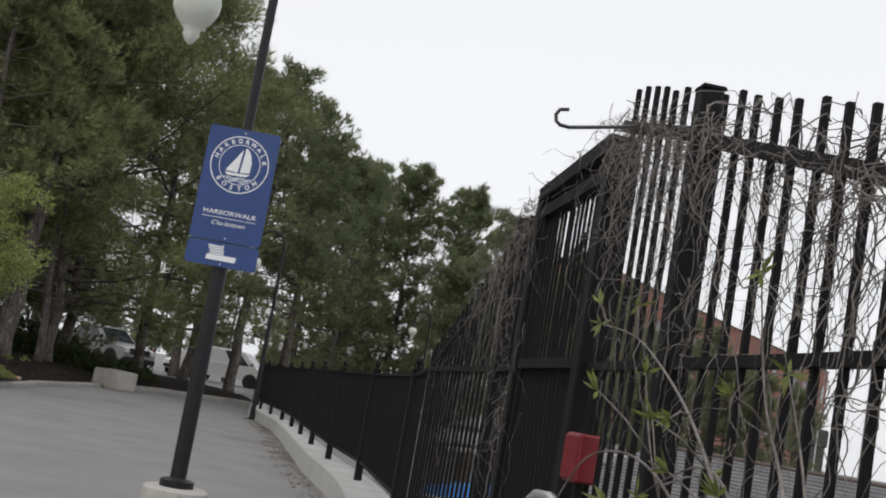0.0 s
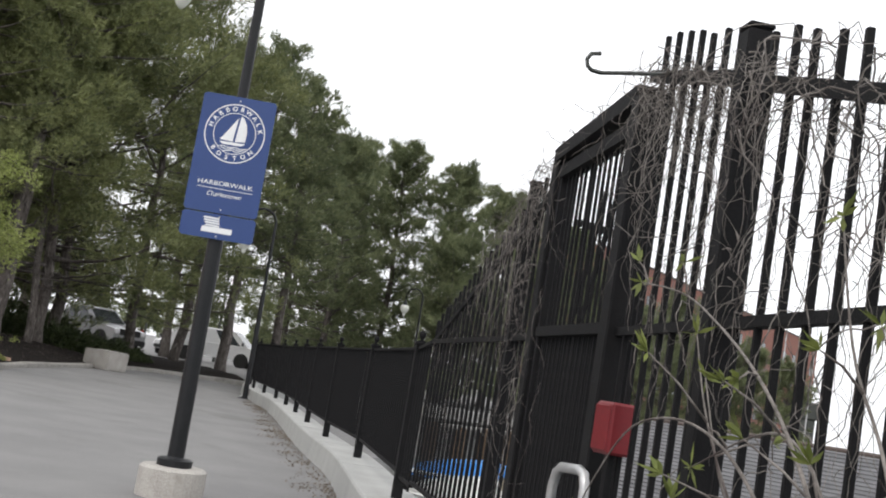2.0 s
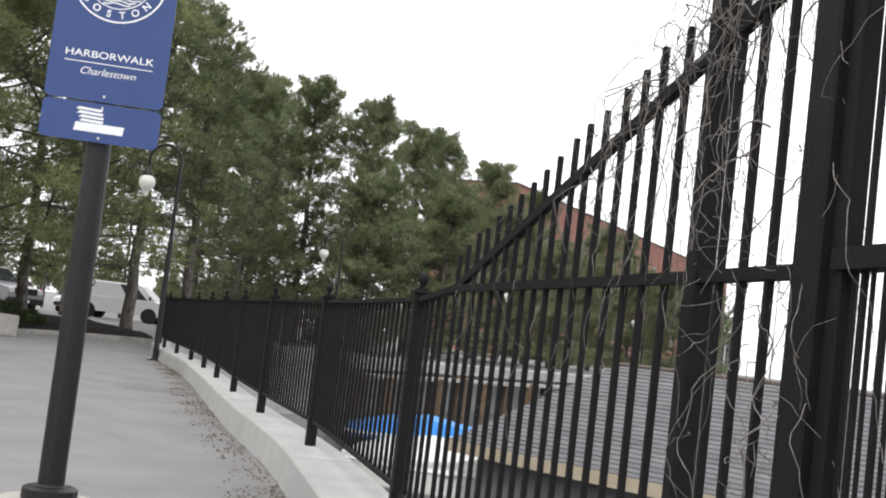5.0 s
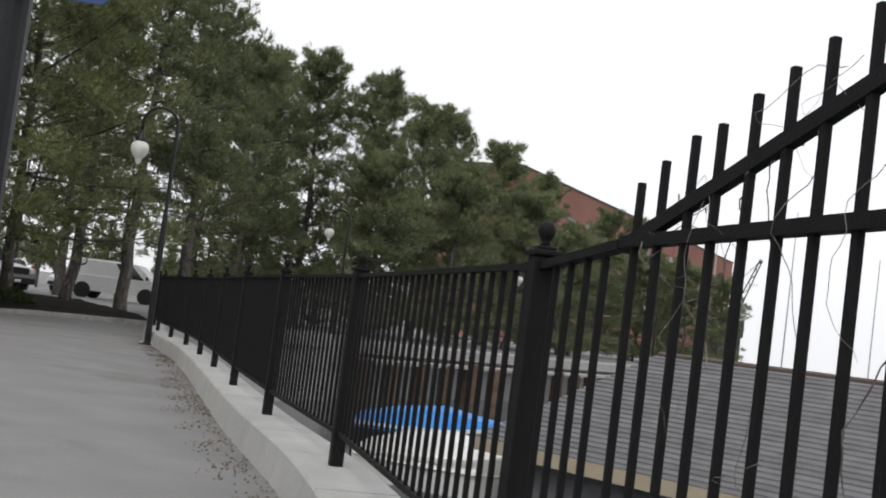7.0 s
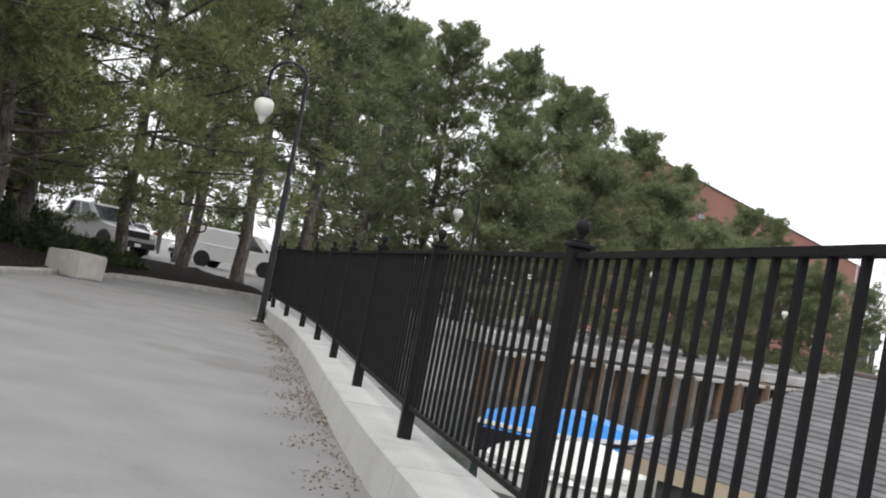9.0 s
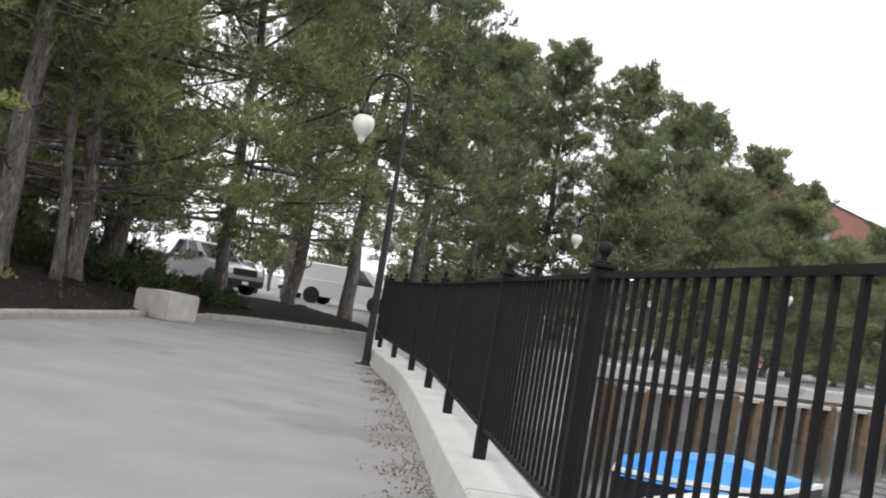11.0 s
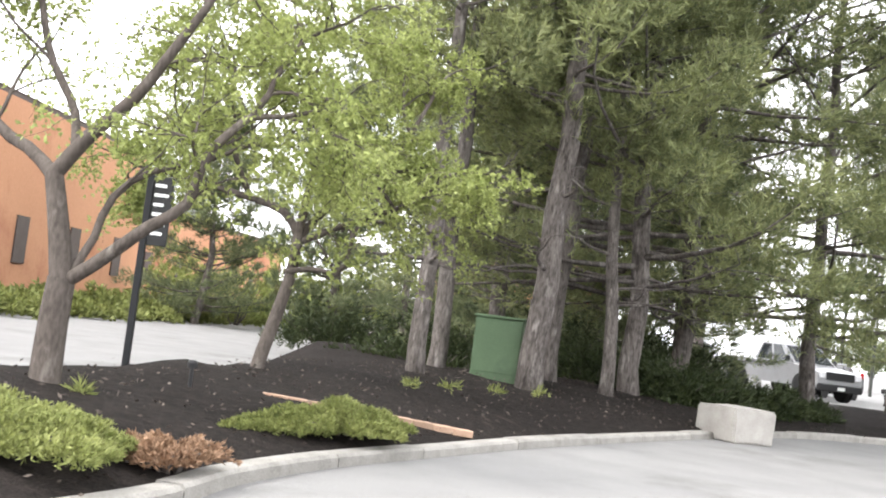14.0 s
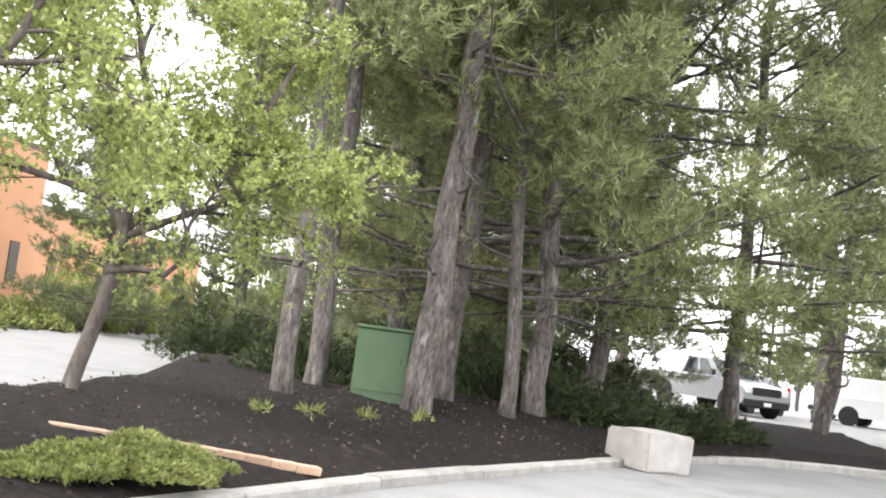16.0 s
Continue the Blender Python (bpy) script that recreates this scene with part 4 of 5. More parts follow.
def leafy_tree(seed, forks, label, at, leaf_len=0.045, leaves=5, spread=1.0):
    """A spreading tree: limbs grown from given first limbs, thin twigs, small young leaves."""
    r = random.Random(seed)
    wood, spots, ways = Build(), [], []

    def grow(p, d, length, rad, depth):
        line, n = [p.copy()], 6
        for k in range(n):
            d = (d + Vector((r.gauss(0, 0.16), r.gauss(0, 0.16), r.gauss(0.02 if depth < 2 else -0.035, 0.1)))).normalized()
            p = p + d * length / n
            line.append(p.copy())
        wood.tube(line, [0.62 * rad * (1 - 0.45 * k / n) for k in range(n + 1)], 8 if depth < 2 else 5, False)
        if depth >= 2:
            for q in line[1:]:
                spots.append(q + Vector((r.gauss(0, 0.05), r.gauss(0, 0.05), r.gauss(0, 0.05))))
                ways.append(Vector((r.gauss(0, 0.6), r.gauss(0, 0.6), r.gauss(0.25, 0.5))).normalized())
        if depth < 5:
            for k in range(r.choice((3, 4)) if depth < 4 else 2):
                q = line[r.randint(2, n)] if k else line[-1]
                t = r.uniform(0, 2 * math.pi)
                turn = Vector((math.cos(t), math.sin(t), r.uniform(-0.65, 0.35)))
                grow(q, (d * r.uniform(0.5, 1.0) + turn * 0.75).normalized(), length * r.uniform(0.55, 0.8), rad * 0.5, depth + 1)

    tree = thing("leafy_tree", label, "tree", at, "small trees with young leaves")
    for line, rad in forks:
        pts = smooth_line(line, 0.15)
        wood.tube(pts, [0.62 * (rad[0] + (rad[1] - rad[0]) * k / (len(pts) - 1)) for k in range(len(pts))], 10, False)
        d = Vector(pts[-1] - pts[-3]).normalized()
        if 0.03 <= rad[1] < 0.08:
            grow(Vector(pts[-1]), d, spread, rad[1], 1)
            grow(Vector(pts[-1]), (d + Vector((r.gauss(0, 0.6), r.gauss(0, 0.6), 0.2))).normalized(), 0.95 * spread, rad[1] * 0.8, 1)
            grow(Vector(pts[len(pts) // 2]), (d + Vector((r.gauss(0, 0.8), r.gauss(0, 0.8), 0.1))).normalized(), spread, rad[1] * 0.6, 2)
    part("trunk", wood, BARK2, tree, smooth=True)
    part("crown", leaf_blades(spots, ways, leaf_len, leaf_len * 0.5, leaves, np.random.default_rng(seed), "crown", LEAF, 0.9), None, tree, "sparse light green young foliage")


leafy_tree(31, [([(0, 0, -0.4), (0.02, 0, 0.05), (0.12, 0.02, 0.51), (0.22, 0.05, 1.0), (0.24, 0.06, 1.4)], (0.125, 0.085)),
                ([(0.24, 0.06, 1.38), (0.05, 0.1, 1.6), (-0.32, 0.15, 1.7), (-0.82, 0.1, 1.78)], (0.075, 0.04)), ([(0.24, 0.06, 1.4), (0.28, 0.05, 1.8), (0.33, 0.0, 2.25), (0.2, -0.1, 2.8)], (0.08, 0.045)),
                ([(0.16, 0.04, 1.0), (0.45, -0.12, 1.06), (0.72, -0.2, 1.05), (0.8, -0.22, 1.4)], (0.05, 0.032)), ([(0.24, 0.06, 1.35), (0.5, 0.3, 1.75), (0.85, 0.5, 2.1), (1.2, 0.6, 2.6)], (0.07, 0.045)),
                ([(0.24, 0.06, 1.3), (0.7, 0.1, 1.55), (1.15, 0.1, 1.75)], (0.06, 0.04)), ([(-0.3, 0.15, 1.7), (-0.45, -0.2, 2.1), (-0.5, -0.4, 2.6)], (0.05, 0.035))],
           "leaning grey-barked tree with sparse light green young leaves", pose(-8.42, 22.4, 0.38, 0, 0, 32), leaf_len=0.05, spread=0.66, leaves=5)
leafy_tree(37, [([(0, 0, -0.4), (0.0, 0, 0.05), (0.0, 0, 0.35), (0.015, 0, 0.68)], (0.185, 0.15)),
                ([(0.015, 0, 0.66), (-0.05, 0, 1.0), (-0.14, 0.0, 1.38)], (0.13, 0.1)), ([(-0.14, 0, 1.36), (-0.35, 0.1, 1.52), (-0.56, 0.15, 1.62), (-1.0, 0.2, 2.0)], (0.085, 0.045)),
                ([(-0.14, 0, 1.36), (0.06, 0.0, 1.65), (0.35, -0.05, 1.95), (0.55, -0.1, 2.25), (0.75, -0.1, 2.6)], (0.09, 0.045)), ([(-0.02, 0, 1.55), (-0.12, 0.15, 1.85), (-0.35, 0.2, 2.2), (-0.5, 0.2, 2.7)], (0.055, 0.035)),
                ([(0.015, 0, 0.64), (0.26, -0.05, 0.82), (0.56, -0.1, 1.08), (0.8, -0.1, 1.27), (0.88, -0.05, 1.62), (1.1, 0.0, 1.9)], (0.085, 0.045)), ([(0.06, 0, 0.7), (0.17, 0.1, 1.0), (0.21, 0.15, 1.23), (0.4, 0.2, 1.45), (0.75, 0.25, 1.6)], (0.052, 0.032))],
           "forked grey-barked tree with sparse light green young leaves", pose(-7.13, 18.8, 0.38, 0, 0, 32), spread=0.72, leaves=4)


# ---- low planting ----
def bush(name, label, cx, cy, z, rx, ry, h, turn, count, mat, seed, blade=0.09, wide=0.02, category="shrub", group=""):
    """A mound of upswept sprays."""
    rn = np.random.default_rng(seed)
    u, t = np.sqrt(rn.uniform(0, 1, count)), rn.uniform(0, 2 * np.pi, count)
    lump = 0.78 + 0.22 * np.sin(3 * t + seed) + 0.14 * np.sin(7 * t + 2 * seed) + 0.08 * np.sin(17 * t + seed)
    x, y = rx * u * np.cos(t) * lump, ry * u * np.sin(t) * lump
    top = h * np.sqrt(np.clip(1 - u ** 2.2, 0, 1)) * (0.72 + 0.3 * np.sin(3.1 * x / rx + seed) * np.cos(3.7 * y / ry) + 0.25 * np.sin(9 * x / rx) * np.cos(8 * y / ry + seed)) + 0.02
    zz = top * rn.uniform(0.25, 1.05, count)
    out = np.stack([x / rx + rn.normal(0, 0.5, count), y / ry + rn.normal(0, 0.5, count), rn.uniform(0.2, 1.3, count)], axis=1)
    me = leaf_blades(np.stack([x, y, zz], axis=1), out, blade, wide, 6, rn, "foliage", mat, 0.55)
    p = thing(name, label, category, pose(cx, cy, z, 0, 0, turn), group)
    part("foliage", me, None, p)
    if h < 0.1:
        return
    b = Build()
    r = random.Random(seed)
    for k in range(14):
        t = r.uniform(0, 6.28)
        e = r.uniform(0.4, 0.85)
        b.tube([(0.05 * math.cos(t), 0.05 * math.sin(t), -0.1), (rx * e * 0.5 * math.cos(t), ry * e * 0.5 * math.sin(t), h * 0.25), (rx * e * math.cos(t), ry * e * math.sin(t), h * 0.5)], [0.018, 0.012, 0.005], 5)
    part("stem", b, BARK, p)


bush("creeping_juniper", "low spreading yellow-green juniper mat over the kerb", -6.2, 20.8, 0.16, 0.52, 1.08, 0.2, 6, 8500, CREEPER, 1, 0.042, 0.011, "juniper", "junipers by the kerb")
bush("creeping_juniper", "low spreading yellow-green juniper mat with dead tips", -5.85, 17.45, 0.2, 0.75, 1.1, 0.2, 20, 8500, CREEPER, 2, 0.042, 0.011, "juniper", "junipers by the kerb")
bush("creeping_juniper", "low spreading yellow-green juniper mat by the kerb", -5.5, 15.2, 0.2, 0.85, 1.3, 0.22, 0, 5000, CREEPER, 3, 0.045, 0.012, "juniper", "junipers by the kerb")
bush("dead_juniper", "brown dried end of a juniper mat", -5.4, 18.25, 0.14, 0.3, 0.4, 0.14, 0, 1300, DRY, 4, 0.045, 0.012, "juniper")
for k, (x, y, rx, ry, h) in enumerate(((-10.6, 29.0, 1.6, 1.3, 1.0), (-9.0, 31.6, 1.3, 1.3, 1.05), (-7.5, 31.4, 1.0, 1.3, 1.0), (-7.1, 33.2, 0.9, 1.3, 0.75),
                                       (-6.6, 35.0, 0.8, 1.2, 0.45), (-9.0, 35.4, 1.3, 1.4, 0.9), (-10.6, 33.5, 1.4, 1.4, 1.2), (-12.0, 34.0, 1.5, 1.5, 1.5), (-9.8, 37.0, 1.6, 1.5, 1.5), (-16.0, 33.5, 1.6, 1.6, 1.4))):
    bush("juniper_bush", "bushy dark green juniper in the mulch bed", x, y, 0.12, rx, ry, h, 40 * k, 1500, JUNIPER, 40 + k, 0.16, 0.024, "juniper", "dark junipers in the bed")
for k in range(11):
    u = k / 10
    bush("hedge_juniper", "low green juniper of the hedge across the road", -22.0 - 11.5 * u, 27.0 + 24 * u, 0.0, 1.7, 1.5, 0.7, 25 + 70 * k, 800, CREEPER, 60 + k, 0.2, 0.08, "juniper", "hedge across the road")
for k, (x, y) in enumerate(((-7.2, 24.1), (-7.0, 24.7), (-6.9, 25.6), (-7.35, 23.6), (-6.5, 17.0), (-6.9, 18.9))):
    bush("bulb_clump", "small tuft of fresh green bulb leaves in the mulch", x, y, 0.38 if y > 20 else 0.3, 0.1, 0.1, 0.07, 0, 16, CREEPER, 80 + k, 0.09, 0.012, "plant", "tufts in the mulch")

for k, (x, y, rx, h, mat) in enumerate(((-25.5, 46.0, 2.4, 3.4, LEAF), (-30.5, 50.0, 2.6, 3.6, LEAF), (-34.5, 47.5, 2.2, 3.2, LEAF), (-23.0, 52.0, 2.6, 3.6, JUNIPER), (-28.0, 57.0, 3.0, 4.6, JUNIPER),
                                          (-20.0, 47.0, 2.2, 2.6, JUNIPER), (-29.5, 45.5, 2.4, 3.6, LEAF), (-27.0, 49.5, 2.6, 4.4, LEAF), (-23.5, 49.5, 2.4, 4.0, NEEDLE2), (-19.0, 52.5, 2.5, 3.8, NEEDLE2), (-33.0, 47.0, 2.0, 3.0, LEAF), (-34.0, 58.0, 3.0, 4.5, JUNIPER), (-24.0, 62.0, 3.2, 5.0, JUNIPER))):
    bush("tall_shrub", "tall hazy shrub with thin young growth across the road", x, y, 0.0, rx, rx, h, 31 * k, 500 if mat is LEAF else 800, mat, 120 + k, 0.3, 0.06, "shrub", "shrubs across the road")
# brick edging strip behind the juniper
edge = thing("brick_edging", "strip of worn orange bricks edging the bed", "edging")
bricks = smooth_line([(-6.12, 22.6), (-6.55, 21.98), (-7.05, 21.1)], 0.2)
for k, (x, y) in enumerate(bricks):
    d = bricks[min(k + 1, len(bricks) - 1)] - bricks[max(k - 1, 0)]
    part("brick", Build().box(-0.098, 0.098, -0.05, 0.05, -0.05, 0.012, 0.006), EDGING, edge,
         at=pose(x, y, 0.15 + min(0.22, 0.17 * abs(x + 6.1)), random.uniform(-2, 2), -4.0 if x > -7.3 else 0, math.degrees(math.atan2(d[1], d[0]))))

# dry litter along the foot of the fence wall and specks on the mulch
rn = np.random.default_rng(9)
spots = []
for i, p in enumerate(fence_line):
    if 5.5 < p[1] < 27:
        for k in range(11 if (math.sin(p[1] * 1.9) + math.sin(p[1] * 0.83)) > 0.3 else 3):
            q = p + normal_at(fence_line, i) * (wall_face(p[1]) + 0.03 + abs(rn.normal(0, 0.09)))
            spots.append((q[0], q[1] + rn.normal(0, 0.05), ground_z(q[0], q[1]) + 0.006))
for c in np.arange(6.2, 26.0, 1.15):
    i = min(range(len(fence_line)), key=lambda q: abs(fence_line[q][1] - c))
    q = fence_line[i] + normal_at(fence_line, i) * (wall_face(c) + 0.2 + abs(rn.normal(0, 0.06)))
    for k in range(int(rn.integers(30, 110))):
        spots.append((q[0] + rn.normal(0, 0.075), q[1] + rn.normal(0, 0.22), ground_z(q[0], q[1]) + 0.005))
tagged(part("leaf_litter", leaf_blades(spots, [(rn.normal(), rn.normal(), 0.12) for s in spots], 0.022, 0.009, 4, rn, "leaf_litter", LITTER, 0.25), None),
       "dry brown leaf litter along the foot of the wall", "leaf litter", kind="stuff")

chips = []
for i, p in enumerate(bed_line):
    if 14 < p[1] < 34:
        for k in range(42):
            o = rn.uniform(0.15, 3.4)
            q = p + normal_at(bed_line, i) * o + rn.normal(0, 0.12, 2)
            chips.append((q[0], q[1], bed_height(p, o) + 0.012))
tagged(part("bark_chips", leaf_blades(chips, [(rn.normal(), rn.normal(), 0.25) for s in chips], 0.05, 0.018, 1, rn, "bark_chips", CHIP, 0.3), None),
       "loose dry bark chips strewn over the dark mulch", "bark chips", kind="stuff")

# ---- stone block, cabinet, small posts ----
block = thing("stone_block", "rough pale granite block resting on the walk by the kerb", "stone block", pose(-5.77, 29.15, 0, 0, 0, -32))
bm = bmesh.new()
bmesh.ops.create_cube(bm, size=1.0)
bmesh.ops.scale(bm, vec=(0.82, 0.70, 0.47), verts=bm.verts)
bmesh.ops.bevel(bm, geom=bm.edges[:], offset=0.03, segments=2, affect="EDGES")
bmesh.ops.subdivide_edges(bm, edges=bm.edges[:], cuts=3, use_grid_fill=True)
for q in bm.verts:
    q.co += Vector((noise.noise(q.co * 3), noise.noise(q.co * 3 + Vector((7, 0, 0))), noise.noise(q.co * 3 + Vector((0, 9, 0))))) * 0.022
    q.co.z += 0.222
me = bpy.data.meshes.new("body")
bm.to_mesh(me)
bm.free()
part("body", me, GRANITE, block)

cab = thing("utility_cabinet", "green painted steel utility cabinet among the pine trunks", "cabinet", Matrix.LocRotScale((-8.55, 27.45, 0.42), Euler((0, 0, radians(22))), (0.7, 0.7, 0.8)))
part("plinth", Build().box(-0.45, 0.45, -0.37, 0.37, -0.4, -0.06, 0.02), CONCRETE, cab)
part("body", Build().box(-0.46, 0.46, -0.38, 0.38, -0.06, 1.0, 0.015), GREENBOX, cab)
part("lid", Build().box(-0.49, 0.49, -0.41, 0.41, 1.0, 1.05, 0.015), GREENBOX, cab)
part("door", Build().box(-0.43, 0.43, -0.392, -0.38, 0.1, 0.96, 0.004), GREENBOX, cab)
part("handle", Build().box(0.3, 0.33, -0.41, -0.392, 0.5, 0.62, 0.004), GREENBOX, cab)

sp = thing("direction_sign", "dark direction sign with white lines on a thin black post", "sign", pose(-8.3, 20.6, 0.28, 0, 0, 32))
part("post", Build().box(-0.028, 0.028, -0.028, 0.028, -0.3, 1.74, 0.004), POLE, sp)
part("panel", Build().box(0.03, 0.2, -0.015, 0.015, 1.14, 1.73, 0.004), TRIM, sp)
for k, w in enumerate((0.11, 0.14, 0.1, 0.13, 0.14, 0.12)):
    part("text_bar", Build().box(0.045, 0.045 + w * 0.9, -0.019, -0.016, 1.64 - 0.082 * k, 1.668 - 0.082 * k), WHITE, sp)
pl = thing("path_light", "short black spike light in the mulch", "garden light", pose(-7.25, 20.3, 0.33))
part("stake", Build().lathe([(0.016, -0.1), (0.016, 0.16)], 8), TRIM, pl)
part("head", Build().lathe([(0.04, 0.16), (0.042, 0.2), (0.02, 0.22)], 12), TRIM, pl)


# ---- vehicles ----
def wheel(parent, x, y, rad, w):
    o = part("wheel", Build().lathe([(0.06, -w * 0.5), (0.07, -w * 0.35), (0.1, -w * 0.5)], 12), TRIM, parent, at=pose(x, y, rad, 90))
    part("tyre", Build().lathe([(rad * 0.62, -w / 2), (rad * 0.94, -w / 2), (rad, -w * 0.36), (rad, w * 0.36), (rad * 0.94, w / 2), (rad * 0.62, w / 2)], 24), RUBBER, o)
    part("rim", Build().lathe([(rad * 0.6, -w * 0.44), (rad * 0.3, -w * 0.3), (rad * 0.12, -w * 0.36), (rad * 0.12, w * 0.36), (rad * 0.3, w * 0.3), (rad * 0.6, w * 0.44)], 20), RIM, o)


def loft(sections):
    """Joins equal outlines of points into one closed shell."""
    b, n = Build(), len(sections[0])
    f = [(i * n + k, i * n + (k + 1) % n, (i + 1) * n + (k + 1) % n, (i + 1) * n + k) for i in range(len(sections) - 1) for k in range(n)]
    f += [tuple(range(n))[::-1], tuple((len(sections) - 1) * n + k for k in range(n))]
    return b.add([p for s in sections for p in s], f)


def vehicle(name, label, category, at, paint, low, cabin, width, wheels, rad, front, tail=True, grille=None):
    """low: body outline (x, z); cabin: base and roof outline of the glasshouse as x0, x1, z0, X0, X1, z1."""
    p = thing(name, label, category, at, "parked vehicles")
    w = width / 2
    part("body", loft([[(x, y * w, 0.32 + (z - 0.32) * (1 if abs(y) < 1 else 0.97)) for x, z in low] for y in (-1, -0.94, 0.94, 1)]), paint, p)
    x0, x1, z0, X0, X1, z1 = cabin
    k = 0.84
    base = [(x0, -w * 0.95, z0), (x1, -w * 0.95, z0), (x1, w * 0.95, z0), (x0, w * 0.95, z0)]
    roof = [(X0, -w * k, z1), (X1, -w * k, z1), (X1, w * k, z1), (X0, w * k, z1)]
    top = [(X0 + 0.12, -w * k + 0.12, z1 + 0.05), (X1 - 0.12, -w * k + 0.12, z1 + 0.05), (X1 - 0.12, w * k - 0.12, z1 + 0.05), (X0 + 0.12, w * k - 0.12, z1 + 0.05)]
    part("cab", loft([base, roof, top]), paint, p)

    def pane(a, b, c, d, nm, m=0.08):
        q = [Vector(v) for v in (a, b, c, d)]
        mid = sum(q, Vector()) / 4
        nrm = (q[1] - q[0]).cross(q[3] - q[0]).normalized()
        if nrm.dot(mid - Vector(((x0 + x1) / 2, 0, z0))) < 0:
            nrm = -nrm
        q = [v.lerp(mid, m * 1.6) for v in q]
        part(nm, Build().add([v + nrm * 0.006 for v in q] + [v - nrm * 0.01 for v in q], [(0, 1, 2, 3), (4, 5, 6, 7), (0, 1, 5, 4), (1, 2, 6, 5), (2, 3, 7, 6), (3, 0, 4, 7)]), GLASS, p)

    pane(base[1], base[2], roof[2], roof[1], "windscreen", 0.06)
    if tail:
        pane(base[0], base[3], roof[3], roof[0], "rear_window")
    for i, j in ((0, 1), (3, 2)):
        for u0, u1 in front["panes"]:
            pane(Vector(base[i]).lerp(Vector(base[j]), u0), Vector(base[i]).lerp(Vector(base[j]), u1), Vector(roof[i]).lerp(Vector(roof[j]), u1), Vector(roof[i]).lerp(Vector(roof[j]), u0), "side_window", 0.05)
    xf, xr = max(x for x, z in low), min(x for x, z in low)
    part("front_bumper", Build().box(xf - 0.08, xf + 0.09, -w * 0.98, w * 0.98, 0.36, 0.36 + front["bumper"], 0.04), front.get("trim", TRIM), p)
    part("rear_bumper", Build().box(xr - 0.09, xr + 0.08, -w * 0.98, w * 0.98, 0.4, 0.6, 0.04), TRIM, p)
    zg = front["z"]
    part("grille", Build().box(xf - 0.05, xf + 0.03, -w * 0.62, w * 0.62, zg - 0.14, zg + 0.14, 0.02), grille or TRIM, p)
    for s in (-1, 1):
        part("headlight", Build().box(xf - 0.12, xf + 0.02, s * w * 0.8 - 0.14, s * w * 0.8 + 0.14, zg - 0.1, zg + 0.13, 0.03), LENS, p)
        part("tail_light", Build().box(xr - 0.015, xr + 0.05, s * w * 0.88 - 0.07, s * w * 0.88 + 0.07, 0.85, 1.15, 0.015), TAIL, p)
        part("mirror", Build().box(x1 - 0.32, x1 - 0.22, s * (w + 0.06) - 0.09, s * (w + 0.06) + 0.09, z0 + 0.05, z0 + 0.24, 0.03), TRIM, p)
    part("number_plate", Build().box(xf + 0.085, xf + 0.1, -0.16, 0.16, 0.42, 0.54, 0.003), GEL, p)
    for x in wheels:
        for s in (-1, 1):
            part("wheel_arch", Build().lathe([(rad * 1.18, -0.012), (rad * 1.18, 0.012)], 26), TRIM, p, at=pose(x, s * w, rad + 0.02, 90))
            wheel(p, x, s * (w - 0.09), rad, 0.22)
    return p


PICKUP = [(-2.75, 0.5), (-2.7, 0.42), (2.6, 0.42), (2.72, 0.55), (2.74, 0.9), (2.68, 1.02), (2.45, 1.08), (1.5, 1.19), (1.1, 1.22), (-2.72, 1.2)]
vehicle("pickup_truck", "silver pickup truck with black grille parked beyond the bed", "truck", pose(-13.2, 58.2, 0.0, 0, 0, -36), CARSILVER, PICKUP, (-1.0, 1.35, 1.22, -0.75, 0.55, 1.84), 1.98, (-1.75, 1.85), 0.4,
        {"panes": ((0.06, 0.46), (0.5, 0.86)), "bumper": 0.26, "z": 0.9})
VAN = [(-2.45, 0.45), (-2.4, 0.36), (2.35, 0.36), (2.48, 0.5), (2.5, 0.85), (2.3, 1.02), (1.75, 1.12), (-2.44, 1.12)]
vehicle("delivery_van", "plain white delivery van parked behind the pines", "van", pose(-8.0, 65.5, 0.0, 0, 0, -7), CARWHITE, VAN, (-2.44, 1.8, 1.11, -2.36, 0.95, 1.85), 1.95, (-1.55, 1.55), 0.34,
        {"panes": ((0.66, 0.92),), "bumper": 0.24, "z": 0.78, "trim": CARWHITE}, False)
SEDAN = [(-2.3, 0.45), (-2.25, 0.32), (2.2, 0.32), (2.32, 0.45), (2.32, 0.7), (2.1, 0.82), (1.1, 0.92), (-1.5, 0.95), (-2.25, 0.92)]
for x, y, turn, paint, what in ((-13.2, 62.5, -100, CARDARK, "dark"), (-11.2, 72.0, -95, CARWHITE, "white"), (-2.4, 66.5, -8, CARSILVER, "silver"), (3.2, 70.0, -8, CARWHITE, "white"), (-15.8, 70.0, -95, CARSILVER, "silver")):
    vehicle("parked_car", what + " saloon car in the car park behind the pines", "car", pose(x, y, 0.0, 0, 0, turn), paint, SEDAN, (-1.75, 1.15, 0.92, -1.1, 0.35, 1.38), 1.78, (-1.4, 1.4), 0.32,
            {"panes": ((0.1, 0.48), (0.52, 0.9)), "bumper": 0.2, "z": 0.66})
for x, y, h in ((-12.8, 64.0, 8.0), (-8.9, 71.0, 9.0), (-4.5, 74.0, 8.0), (-14.5, 78.0, 9.0)):
    p = thing("light_pole", "thin grey pole in the car park", "pole", pose(x, y, 0.0), "poles in the car park")
    part("shaft", Build().lathe([(0.09, -0.1), (0.08, 1.0), (0.05, h)], 10), OLDPOLE, p)
    part("head", Build().box(-0.5, 0.1, -0.09, 0.09, h - 0.02, h + 0.08, 0.02), OLDPOLE, p)


